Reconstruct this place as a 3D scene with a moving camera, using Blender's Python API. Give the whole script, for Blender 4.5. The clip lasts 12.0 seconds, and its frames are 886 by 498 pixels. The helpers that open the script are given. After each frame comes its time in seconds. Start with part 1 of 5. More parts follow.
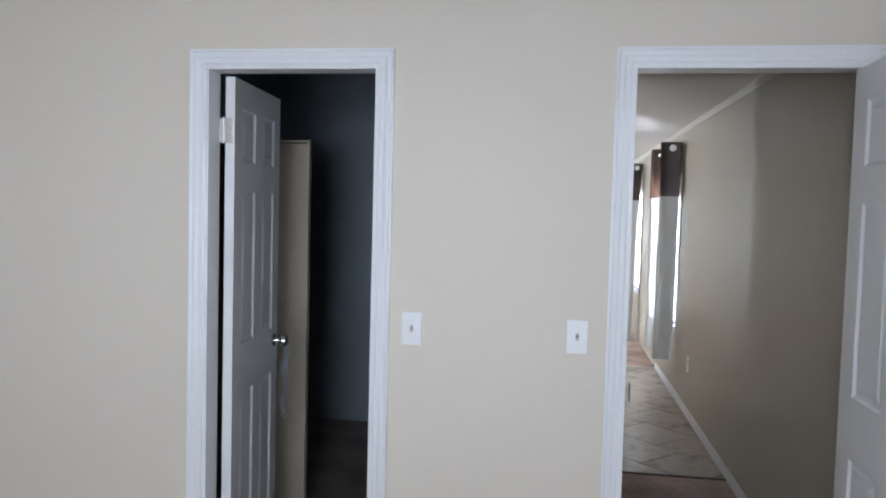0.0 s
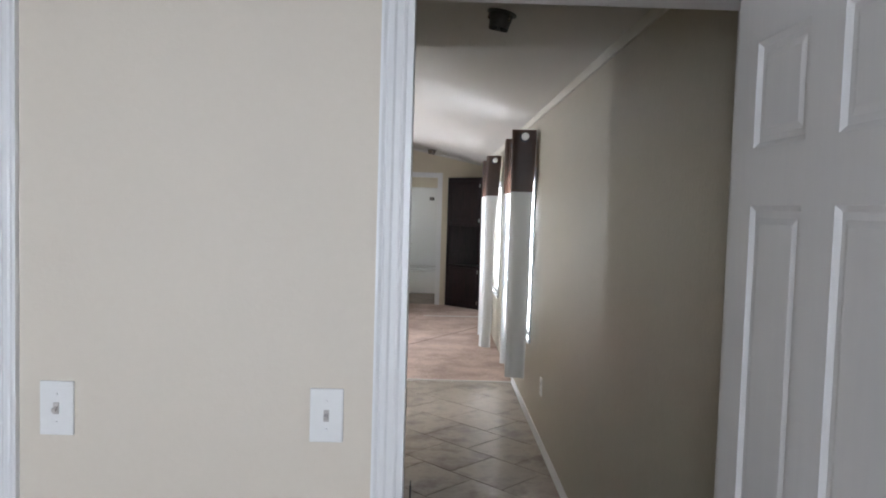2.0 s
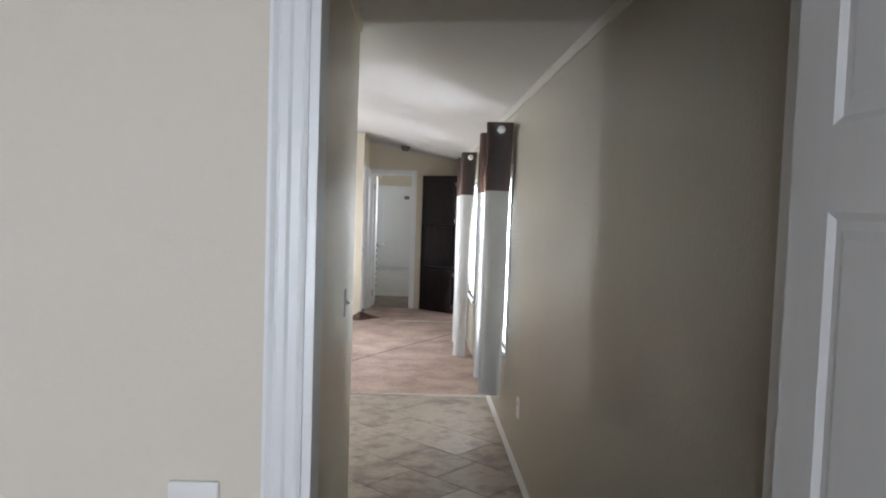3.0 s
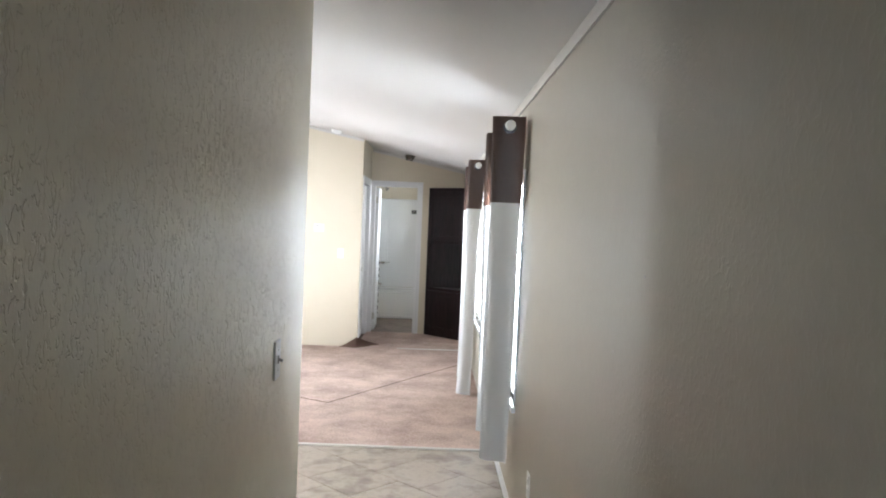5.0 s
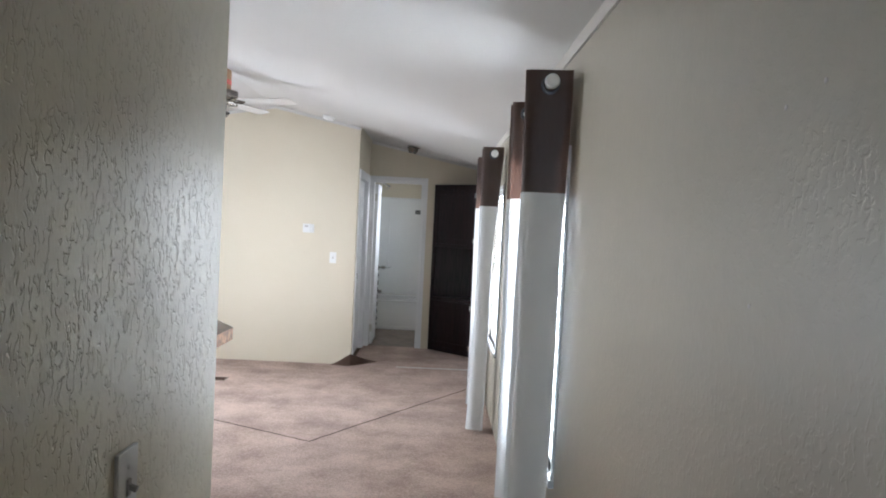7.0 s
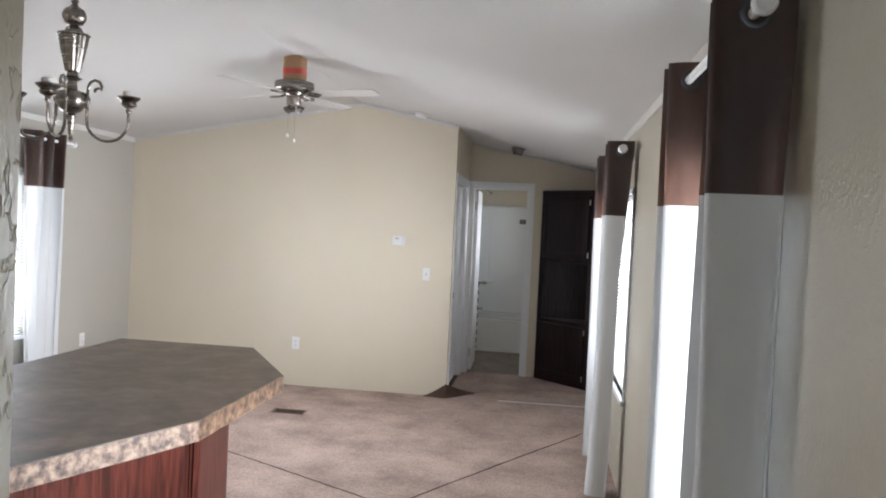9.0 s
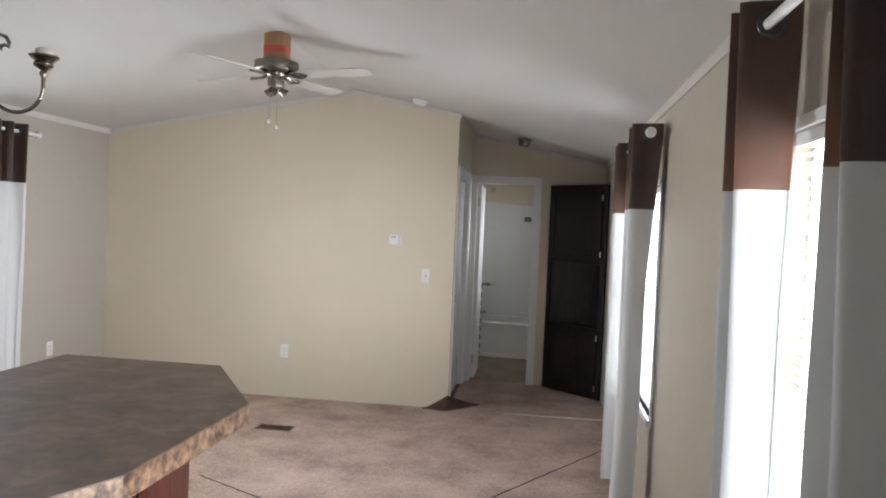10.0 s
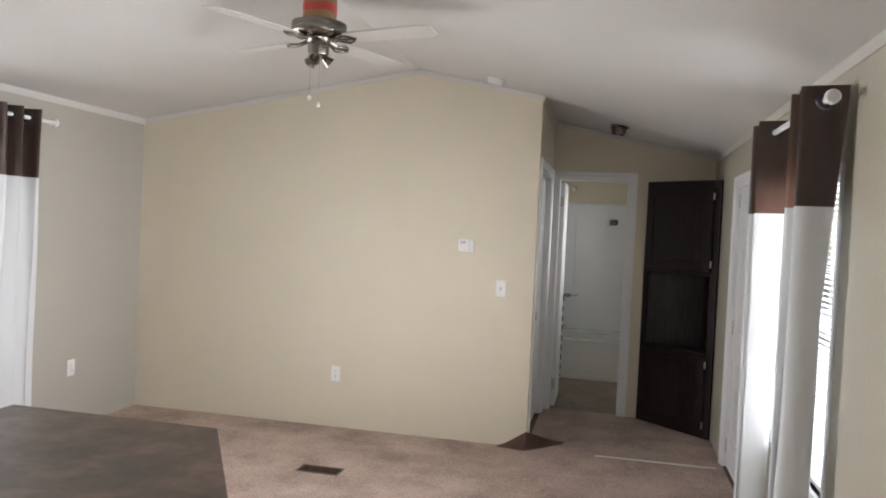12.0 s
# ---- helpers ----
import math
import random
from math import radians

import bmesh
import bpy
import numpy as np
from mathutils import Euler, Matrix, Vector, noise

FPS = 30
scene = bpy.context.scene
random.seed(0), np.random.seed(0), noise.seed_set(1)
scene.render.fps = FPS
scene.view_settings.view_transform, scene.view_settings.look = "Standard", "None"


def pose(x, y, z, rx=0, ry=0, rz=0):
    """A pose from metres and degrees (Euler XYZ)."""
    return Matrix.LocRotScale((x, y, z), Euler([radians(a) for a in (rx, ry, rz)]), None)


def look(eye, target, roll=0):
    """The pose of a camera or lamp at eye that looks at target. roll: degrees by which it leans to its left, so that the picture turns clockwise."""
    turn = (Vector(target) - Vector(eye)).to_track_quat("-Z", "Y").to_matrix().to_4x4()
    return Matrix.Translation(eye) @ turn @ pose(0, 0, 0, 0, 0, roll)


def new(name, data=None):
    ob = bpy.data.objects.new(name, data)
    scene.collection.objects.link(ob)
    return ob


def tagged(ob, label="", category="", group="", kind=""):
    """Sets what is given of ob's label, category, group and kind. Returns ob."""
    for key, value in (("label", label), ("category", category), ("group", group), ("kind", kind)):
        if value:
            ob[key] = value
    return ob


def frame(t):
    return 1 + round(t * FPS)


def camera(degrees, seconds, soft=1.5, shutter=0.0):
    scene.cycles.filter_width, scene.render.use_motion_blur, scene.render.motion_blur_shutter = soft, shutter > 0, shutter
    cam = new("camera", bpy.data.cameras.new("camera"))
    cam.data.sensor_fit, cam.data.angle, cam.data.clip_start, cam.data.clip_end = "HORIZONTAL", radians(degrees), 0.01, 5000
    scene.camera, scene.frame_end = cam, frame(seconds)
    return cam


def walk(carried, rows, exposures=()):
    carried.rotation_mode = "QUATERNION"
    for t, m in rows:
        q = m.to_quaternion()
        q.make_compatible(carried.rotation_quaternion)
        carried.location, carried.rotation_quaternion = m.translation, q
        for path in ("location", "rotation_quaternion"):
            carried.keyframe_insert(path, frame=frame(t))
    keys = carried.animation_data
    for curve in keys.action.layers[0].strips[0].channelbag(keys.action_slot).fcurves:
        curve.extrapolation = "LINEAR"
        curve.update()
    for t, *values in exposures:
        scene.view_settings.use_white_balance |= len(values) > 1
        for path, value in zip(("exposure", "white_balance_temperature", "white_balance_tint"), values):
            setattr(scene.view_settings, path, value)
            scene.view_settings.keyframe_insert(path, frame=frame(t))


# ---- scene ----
cam = camera(61.5, 12.0, soft=1.9)
PATH = [
    (0, (0.127, 0.089, 1.488), (-0.168, 2.065, 1.384), 1.5),
    (0.5, (0.199, 0.235, 1.489), (-0.037, 2.218, 1.383), 1.7),
    (1, (0.225, 0.493, 1.517), (0.063, 2.483, 1.409), 1.8),
    (1.5, (0.286, 0.774, 1.504), (0.242, 2.771, 1.391), 1.7),
    (2, (0.429, 1.054, 1.52), (0.452, 3.051, 1.409), 1.7),
    (2.5, (0.511, 1.289, 1.513), (0.564, 3.285, 1.4), 1.6),
    (3, (0.512, 1.558, 1.531), (0.59, 3.553, 1.419), 1.9),
    (3.2, (0.524, 1.661, 1.556), (0.613, 3.655, 1.440), 2.1),
    (4.8, (0.692, 2.458, 1.530), (0.734, 4.456, 1.456), 2.3),
    (5, (0.671, 2.547, 1.538), (0.702, 4.546, 1.465), 2.4),
    (5.5, (0.639, 2.799, 1.541), (0.669, 4.798, 1.467), 2.4),
    (6, (0.661, 3.058, 1.521), (0.71, 5.056, 1.45), 2.5),
    (6.5, (0.705, 3.354, 1.53), (0.738, 5.352, 1.455), 2.4),
    (6.7, (0.663, 3.485, 1.515), (0.688, 5.483, 1.444), 2.6),
    (8.3, (0.696, 4.315, 1.538), (0.584, 6.311, 1.475), 2.3),
    (8.5, (0.685, 4.412, 1.533), (0.513, 6.403, 1.471), 2.4),
    (9, (0.615, 4.683, 1.546), (0.356, 6.666, 1.489), 2.7),
    (9.5, (0.551, 4.931, 1.543), (0.285, 6.912, 1.48), 2.6),
    (10, (0.541, 5.226, 1.528), (0.281, 7.208, 1.47), 2.5),
    (10.5, (0.531, 5.483, 1.539), (0.167, 7.449, 1.474), 2.6),
    (11, (0.445, 5.716, 1.535), (-0.012, 7.662, 1.476), 2.9),
    (11.5, (0.364, 5.927, 1.538), (-0.097, 7.872, 1.477), 2.8),
    (12, (0.333, 6.185, 1.525), (-0.105, 8.136, 1.468), 2.7),
]
EXPOSURES = [(0.0, 1.12, 5760, 9), (1.2, 1.22, 5880, 10), (2.5, 0.92, 6060, 9), (5.0, 1.48, 5960, 8), (6.5, 1.06, 5760, 8), (8.3, 0.56, 5960, 9), (9.5, 0.42, 6110, 10), (10.5, 0.12, 6380, 10), (12.0, 0.33, 6400, 10)]
walk(cam, [(t, look(eye, target, roll)) for t, eye, target, roll in PATH], EXPOSURES)

# ---- house frame: x across, y along the walk, z up ----
XL, XR = -3.29, 1.145          # inner faces of the long outer walls
Y_BACK, Y_A, Y_B, Y_FAR, Y_BATH, Y_END = -1.75, 2.60, 2.69, 11.40, 12.624, 15.02
X_HALL, Y_HALL = 0.222, 5.20   # hall partition and its end
X_NOOK = -0.175                # corner of the far living wall
RIDGE_X, RIDGE_Z = -1.065, 2.654
SLOPE_LEFT, SLOPE_RIGHT = 0.174, 0.203


def ceil(x):
    return RIDGE_Z - (SLOPE_LEFT if x < RIDGE_X else SLOPE_RIGHT) * abs(x - RIDGE_X)


# windows: side ("L", "R", "B"), from, to, sill, head
WINDOWS = {
    "window_1": ("R", 6.45, 7.19, 0.58, 1.80),
    "window_2": ("R", 9.16, 10.04, 0.58, 1.80),
    "window_3": ("L", 8.75, 9.93, 0.58, 1.82),
    # the next three windows are unseen, added to let fill light in
    "unseen_window_5": ("R", 13.15, 13.75, 1.20, 1.85),
    "unseen_window_6": ("R", -1.30, -0.20, 0.75, 1.95),
    "unseen_window_4": ("B", -0.95, 0.45, 0.75, 1.95),
}

# ---- world, sun and daylight at the windows ----
world = bpy.data.worlds.new("overcast_sky")
scene.world = world
world.use_nodes = True
wn = world.node_tree.nodes
sky = wn.new("ShaderNodeTexSky")
sky.sky_type, sky.sun_disc = "NISHITA", False
sky.sun_elevation, sky.sun_rotation = radians(55), radians(15)
wn["Background"].inputs["Strength"].default_value = 0.12
world.node_tree.links.new(sky.outputs["Color"], wn["Background"].inputs["Color"])
sun = new("sun", bpy.data.lights.new("sun", "SUN"))
sun.data.energy, sun.data.angle, sun.data.color = 1.5, radians(10), (1.0, 0.96, 0.9)
sun.matrix_basis = look((0, 0, 30), (-4.5, -16.8, 5))


def daylight(name, centre, target, width, height, watts, colour=(0.98, 0.985, 1.0), spread=180):
    """The sky's light at a window, just outside the pane."""
    lamp = new(name, bpy.data.lights.new(name, "AREA"))
    lamp.data.shape, lamp.data.size, lamp.data.size_y = "RECTANGLE", width, height
    lamp.data.energy, lamp.data.color, lamp.data.spread = watts, colour, radians(spread)
    lamp.matrix_basis = look(centre, target)
    return lamp


daylight("daylight_window_1", (1.285, 6.82, 1.19), (0, 6.82, 1.14), 0.72, 1.20, 83)
daylight("daylight_window_2", (1.285, 9.60, 1.19), (0, 9.60, 1.16), 0.86, 1.20, 54, spread=125)
daylight("daylight_window_3", (-3.82, 9.45, 0.98), (0, 9.30, 0.74), 1.30, 1.05, 88, spread=150)
# fill lamps for the bedroom and bathroom, at the added, unseen windows
daylight("fill_unseen_window_4", (-0.25, -2.15, 1.35), (-0.1, 0, 1.02), 1.40, 1.25, 44, (0.90, 0.94, 1.0))
daylight("fill_unseen_window_6", (1.55, -0.75, 1.35), (0, -0.55, 1.30), 1.10, 1.20, 25, (0.90, 0.94, 1.0))
daylight("fill_unseen_window_5", (1.55, 13.45, 1.50), (0, 13.45, 1.30), 0.60, 0.70, 32)

# ---- materials ----
def mat(name, colour, dark=None, rough=0.6, metal=0.0, grain=60.0, blotch=2.0, bump=0.0, bump_scale=120.0, stretch=(1, 1, 1), spec=0.5, contrast=0.5, rough_var=0.08):
    """A painted or natural surface: blotches and grain in colour, fine relief in bump."""
    m = bpy.data.materials.new(name)
    m.use_nodes = True
    nt = m.node_tree
    n, link = nt.nodes, nt.links.new
    b = n["Principled BSDF"]
    b.inputs["Metallic"].default_value = metal
    b.inputs["Specular IOR Level"].default_value = spec
    pos = n.new("ShaderNodeNewGeometry")
    mp = n.new("ShaderNodeMapping")
    mp.inputs["Scale"].default_value = stretch
    link(pos.outputs["Position"], mp.inputs["Vector"])

    def tex(scale, detail, rough_=0.6):
        t = n.new("ShaderNodeTexNoise")
        t.inputs["Scale"].default_value, t.inputs["Detail"].default_value, t.inputs["Roughness"].default_value = scale, detail, rough_
        link(mp.outputs["Vector"], t.inputs["Vector"])
        return t
    t1, t2 = tex(blotch, 3), tex(grain, 4)
    add = n.new("ShaderNodeMath")
    add.operation = "ADD"
    link(t1.outputs["Fac"], add.inputs[0])
    link(t2.outputs["Fac"], add.inputs[1])
    ramp = n.new("ShaderNodeMapRange")
    ramp.inputs["From Min"].default_value, ramp.inputs["From Max"].default_value = 1 - contrast / 2, 1 + contrast / 2
    link(add.outputs[0], ramp.inputs["Value"])
    mix = n.new("ShaderNodeMix")
    mix.data_type = "RGBA"
    dark = dark or tuple(c * 0.88 for c in colour)
    mix.inputs["A"].default_value, mix.inputs["B"].default_value = (*dark, 1), (*colour, 1)
    link(ramp.outputs["Result"], mix.inputs["Factor"])
    link(mix.outputs["Result"], b.inputs["Base Color"])
    rr = n.new("ShaderNodeMapRange")
    rr.inputs["To Min"].default_value, rr.inputs["To Max"].default_value = max(0.02, rough - rough_var), min(1, rough + rough_var)
    link(t1.outputs["Fac"], rr.inputs["Value"])
    link(rr.outputs["Result"], b.inputs["Roughness"])
    if bump:
        t3 = tex(bump_scale, 3)
        bp = n.new("ShaderNodeBump")
        bp.inputs["Strength"].default_value, bp.inputs["Distance"].default_value = 1.0, bump
        link(t3.outputs["Fac"], bp.inputs["Height"])
        link(bp.outputs["Normal"], b.inputs["Normal"])
    return m


def knockdown(m, scale=38.0, depth=0.004, low=0.48, high=0.62, stretch=(1, 1, 0.45)):
    """Trowelled wall texture: flat-topped islands, drawn out downwards."""
    nt = m.node_tree
    n, link = nt.nodes, nt.links.new
    pos, mp, t = n.new("ShaderNodeNewGeometry"), n.new("ShaderNodeMapping"), n.new("ShaderNodeTexNoise")
    mp.inputs["Scale"].default_value = stretch
    link(pos.outputs["Position"], mp.inputs["Vector"])
    t.inputs["Scale"].default_value, t.inputs["Detail"].default_value, t.inputs["Distortion"].default_value = scale, 4, 0.6
    link(mp.outputs["Vector"], t.inputs["Vector"])
    r = n.new("ShaderNodeMapRange")
    r.interpolation_type = "SMOOTHSTEP"
    r.inputs["From Min"].default_value, r.inputs["From Max"].default_value = low, high
    link(t.outputs["Fac"], r.inputs["Value"])
    bp = n.new("ShaderNodeBump")
    bp.inputs["Strength"].default_value, bp.inputs["Distance"].default_value = 1.0, depth
    link(r.outputs["Result"], bp.inputs["Height"])
    link(bp.outputs["Normal"], n["Principled BSDF"].inputs["Normal"])
    return m


def trowel_marks(m, scale=45.0, depth=0.002, width=0.04, stretch=(1, 1, 0.55)):
    """Short worm-like grooves left by a trowel, in loose patches."""
    nt = m.node_tree
    n, link = nt.nodes, nt.links.new
    pos, mp = n.new("ShaderNodeNewGeometry"), n.new("ShaderNodeMapping")
    mp.inputs["Scale"].default_value = stretch
    link(pos.outputs["Position"], mp.inputs["Vector"])

    def noise(sc, det, dis):
        t = n.new("ShaderNodeTexNoise")
        t.inputs["Scale"].default_value, t.inputs["Detail"].default_value, t.inputs["Distortion"].default_value = sc, det, dis
        link(mp.outputs["Vector"], t.inputs["Vector"])
        return t.outputs["Fac"]

    def step(value, lo, hi):
        r = n.new("ShaderNodeMapRange")
        r.interpolation_type = "SMOOTHSTEP"
        r.inputs["From Min"].default_value, r.inputs["From Max"].default_value = lo, hi
        link(value, r.inputs["Value"])
        return r.outputs["Result"]

    def join(operation, a, b):
        k = n.new("ShaderNodeMath")
        k.operation = operation
        link(a, k.inputs[0])
        if isinstance(b, float):
            k.inputs[1].default_value = b
        else:
            link(b, k.inputs[1])
        return k.outputs[0]
    away = join("SUBTRACT", noise(scale, 1.5, 0.5), 0.5)
    away = join("ABSOLUTE", away, 0.0)
    groove = join("MAXIMUM", step(away, 0.0, width), step(noise(scale * 0.8, 1.0, 0.0), 0.47, 0.56))
    height = join("ADD", groove, join("MULTIPLY", noise(scale * 2.6, 3.0, 0.0), 0.38))
    bp = n.new("ShaderNodeBump")
    bp.inputs["Strength"].default_value, bp.inputs["Distance"].default_value = 1.0, depth
    link(height, bp.inputs["Height"])
    link(bp.outputs["Normal"], n["Principled BSDF"].inputs["Normal"])
    return m


def cloth(name, colour, see_through=0.35, clear=0.0, weave=900.0):
    """Thin curtain fabric: light passes into it and out behind."""
    m = bpy.data.materials.new(name)
    m.use_nodes = True
    nt = m.node_tree
    n, link = nt.nodes, nt.links.new
    n.remove(n["Principled BSDF"])
    d, tr, mx = n.new("ShaderNodeBsdfDiffuse"), n.new("ShaderNodeBsdfTranslucent"), n.new("ShaderNodeMixShader")
    pos, w = n.new("ShaderNodeNewGeometry"), n.new("ShaderNodeTexNoise")
    w.inputs["Scale"].default_value = weave
    link(pos.outputs["Position"], w.inputs["Vector"])
    mix = n.new("ShaderNodeMix")
    mix.data_type = "RGBA"
    mix.inputs["A"].default_value, mix.inputs["B"].default_value = (*[c * 0.86 for c in colour], 1), (*colour, 1)
    link(w.outputs["Fac"], mix.inputs["Factor"])
    for sh in (d, tr):
        link(mix.outputs["Result"], sh.inputs["Color"])
    mx.inputs[0].default_value = see_through
    link(d.outputs[0], mx.inputs[1])
    link(tr.outputs[0], mx.inputs[2])
    out = mx
    if clear:
        tp, m2 = n.new("ShaderNodeBsdfTransparent"), n.new("ShaderNodeMixShader")
        m2.inputs[0].default_value = clear
        link(mx.outputs[0], m2.inputs[1])
        link(tp.outputs[0], m2.inputs[2])
        out = m2
    link(out.outputs[0], n["Material Output"].inputs["Surface"])
    return m


def wood(name, light, dark, rough=0.35, across=14.0, along=1.2, axis=2):
    """Stained wood with long grain along an axis."""
    m = bpy.data.materials.new(name)
    m.use_nodes = True
    nt = m.node_tree
    n, link = nt.nodes, nt.links.new
    b = n["Principled BSDF"]
    pos, mp, t = n.new("ShaderNodeNewGeometry"), n.new("ShaderNodeMapping"), n.new("ShaderNodeTexNoise")
    sc = [across] * 3
    sc[axis] = along
    mp.inputs["Scale"].default_value = sc
    link(pos.outputs["Position"], mp.inputs["Vector"])
    t.inputs["Scale"].default_value, t.inputs["Detail"].default_value, t.inputs["Distortion"].default_value = 2.5, 6, 1.4
    link(mp.outputs["Vector"], t.inputs["Vector"])
    ramp = n.new("ShaderNodeValToRGB")
    ramp.color_ramp.elements[0].position, ramp.color_ramp.elements[0].color = 0.36, (*dark, 1)
    ramp.color_ramp.elements[1].position, ramp.color_ramp.elements[1].color = 0.62, (*light, 1)
    link(t.outputs["Fac"], ramp.inputs["Fac"])
    link(ramp.outputs["Color"], b.inputs["Base Color"])
    b.inputs["Roughness"].default_value = rough
    b.inputs["Specular IOR Level"].default_value = 0.25
    bp = n.new("ShaderNodeBump")
    bp.inputs["Distance"].default_value, bp.inputs["Strength"].default_value = 0.0006, 0.6
    link(t.outputs["Fac"], bp.inputs["Height"])
    link(bp.outputs["Normal"], b.inputs["Normal"])
    return m


def mottled(name, colours, scale, rough, spread=(0.3, 0.7), random_amount=0.0, bump=0.0, detail=8, spec=0.5):
    """Several colours by a broken noise: stone-look laminate, vinyl tile."""
    m = bpy.data.materials.new(name)
    m.use_nodes = True
    nt = m.node_tree
    n, link = nt.nodes, nt.links.new
    b = n["Principled BSDF"]
    pos, t = n.new("ShaderNodeNewGeometry"), n.new("ShaderNodeTexNoise")
    t.inputs["Scale"].default_value, t.inputs["Detail"].default_value, t.inputs["Roughness"].default_value, t.inputs["Distortion"].default_value = scale, detail, 0.62, 0.15
    link(pos.outputs["Position"], t.inputs["Vector"])
    ramp = n.new("ShaderNodeValToRGB")
    e = ramp.color_ramp.elements
    while len(e) < len(colours):
        e.new(0.5)
    for i, c in enumerate(colours):
        e[i].position, e[i].color = spread[0] + (spread[1] - spread[0]) * i / (len(colours) - 1), (*c, 1)
    fac = t.outputs["Fac"]
    if random_amount:
        oi, ma = n.new("ShaderNodeObjectInfo"), n.new("ShaderNodeMath")
        ma.operation = "MULTIPLY_ADD"
        ma.inputs[1].default_value = random_amount
        link(oi.outputs["Random"], ma.inputs[0])
        link(t.outputs["Fac"], ma.inputs[2])
        fac = ma.outputs[0]
    link(fac, ramp.inputs["Fac"])
    link(ramp.outputs["Color"], b.inputs["Base Color"])
    b.inputs["Roughness"].default_value = rough
    b.inputs["Specular IOR Level"].default_value = spec
    if bump:
        bp = n.new("ShaderNodeBump")
        bp.inputs["Distance"].default_value = bump
        link(t.outputs["Fac"], bp.inputs["Height"])
        link(bp.outputs["Normal"], b.inputs["Normal"])
    return m


CREAM = (0.69, 0.625, 0.51)
M_wall = mat("cream_wall_paint", CREAM, (0.645, 0.585, 0.46), rough=0.55, bump=0.0005, bump_scale=90, contrast=0.9)
M_bed = mat("beige_bedroom_paint", (0.70, 0.635, 0.545), (0.67, 0.605, 0.515), rough=0.55, bump=0.0005, bump_scale=90, contrast=0.9)
# hall side: wall paint lightened, the colour standing in for missing window light
M_hall_lit = trowel_marks(mat("textured_lightened_paint", (0.80, 0.73, 0.565), (0.70, 0.635, 0.49), rough=0.34, rough_var=0.01, spec=1.0, contrast=0.9, grain=25), 80, 0.0014, 0.045, (1, 1, 0.5))
# right wall: the cream paint darkened, its shade put into the colour
M_outer_shaded = knockdown(mat("fine_textured_shaded_paint", (0.43, 0.394, 0.315), (0.385, 0.353, 0.28), spec=0.5, rough=0.39, rough_var=0.01, contrast=0.9, grain=25), 70, 0.00035, stretch=(1, 1, 0.8))
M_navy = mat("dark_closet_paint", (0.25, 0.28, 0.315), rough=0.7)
M_duct = mat("rusty_sheet_metal", (0.20, 0.125, 0.085), (0.09, 0.055, 0.04), rough=0.6, metal=0.3, grain=30)
M_vent = mat("brown_register_enamel", (0.12, 0.085, 0.065), rough=0.4)
# cream paint greyed and darkened to paint in the window wall's own shade
M_left_shaded = mat("shaded_cream_wall_paint", (0.44, 0.418, 0.37), (0.40, 0.38, 0.335), rough=0.6, bump=0.0005, bump_scale=90, contrast=0.9)
M_ceiling = mat("white_ceiling_texture", (0.64, 0.625, 0.607), (0.605, 0.59, 0.572), rough=0.85, bump=0.002, bump_scale=150, contrast=0.9)
M_crown = mat("cream_moulding_paint", (0.54, 0.515, 0.47), (0.50, 0.475, 0.435), rough=0.5, contrast=0.9)
M_trim = mat("white_trim_paint", (0.80, 0.805, 0.815), (0.77, 0.775, 0.785), rough=0.34, contrast=0.9)
M_door = mat("white_door_paint", (0.79, 0.79, 0.79), (0.74, 0.74, 0.745), rough=0.36, bump=0.0003, bump_scale=220, stretch=(1, 1, 0.1), contrast=0.9)
M_carpet = mat("brown_cut_pile_carpet", (0.68, 0.53, 0.458), (0.37, 0.278, 0.233), rough=0.97, grain=85, blotch=2.6, bump=0.016, bump_scale=105, contrast=0.46, spec=0.1)
# brown carpet darkened: the shade on the curled flap is in the colour
M_flap_shaded = mat("shaded_carpet_flap", (0.238, 0.147, 0.112), (0.10, 0.06, 0.045), rough=0.95, grain=150, bump=0.004, bump_scale=200)
M_seam = mat("dark_carpet_seam", (0.055, 0.032, 0.026), rough=0.95)
M_underlay = mat("subfloor_board", (0.20, 0.15, 0.11), rough=0.9)
M_tile = mottled("slate_look_vinyl", [(0.135, 0.10, 0.078), (0.25, 0.20, 0.16), (0.40, 0.345, 0.285), (0.31, 0.255, 0.205)], 5.5, 0.33, (0.3, 0.72), 0.10, 0.0008)
M_grout = mat("dark_grout", (0.11, 0.085, 0.07), rough=0.8)
M_bathfloor = mottled("brown_sheet_vinyl", [(0.10, 0.075, 0.055), (0.21, 0.16, 0.12), (0.28, 0.22, 0.17)], 4.0, 0.45)
M_strip = mat("pale_metal_threshold", (0.72, 0.70, 0.66), rough=0.35, metal=0.6)
M_counter = mottled("brown_laminate_top", [(0.042, 0.026, 0.020), (0.092, 0.060, 0.045), (0.165, 0.114, 0.086)], 8.0, 0.34, (0.33, 0.67), detail=4, spec=0.5)
M_edge = mottled("stone_look_laminate_edge", [(0.032, 0.018, 0.013), (0.095, 0.054, 0.033), (0.175, 0.108, 0.066), (0.25, 0.172, 0.115)], 30.0, 0.45, (0.36, 0.62))
M_cherry = wood("cherry_stained_oak", (0.125, 0.034, 0.022), (0.045, 0.011, 0.008))
M_espresso = wood("espresso_stained_oak", (0.022, 0.009, 0.010), (0.008, 0.004, 0.005), rough=0.5)
M_espresso_in = wood("espresso_oak_panel", (0.026, 0.015, 0.017), (0.008, 0.005, 0.006), rough=0.34, across=20)
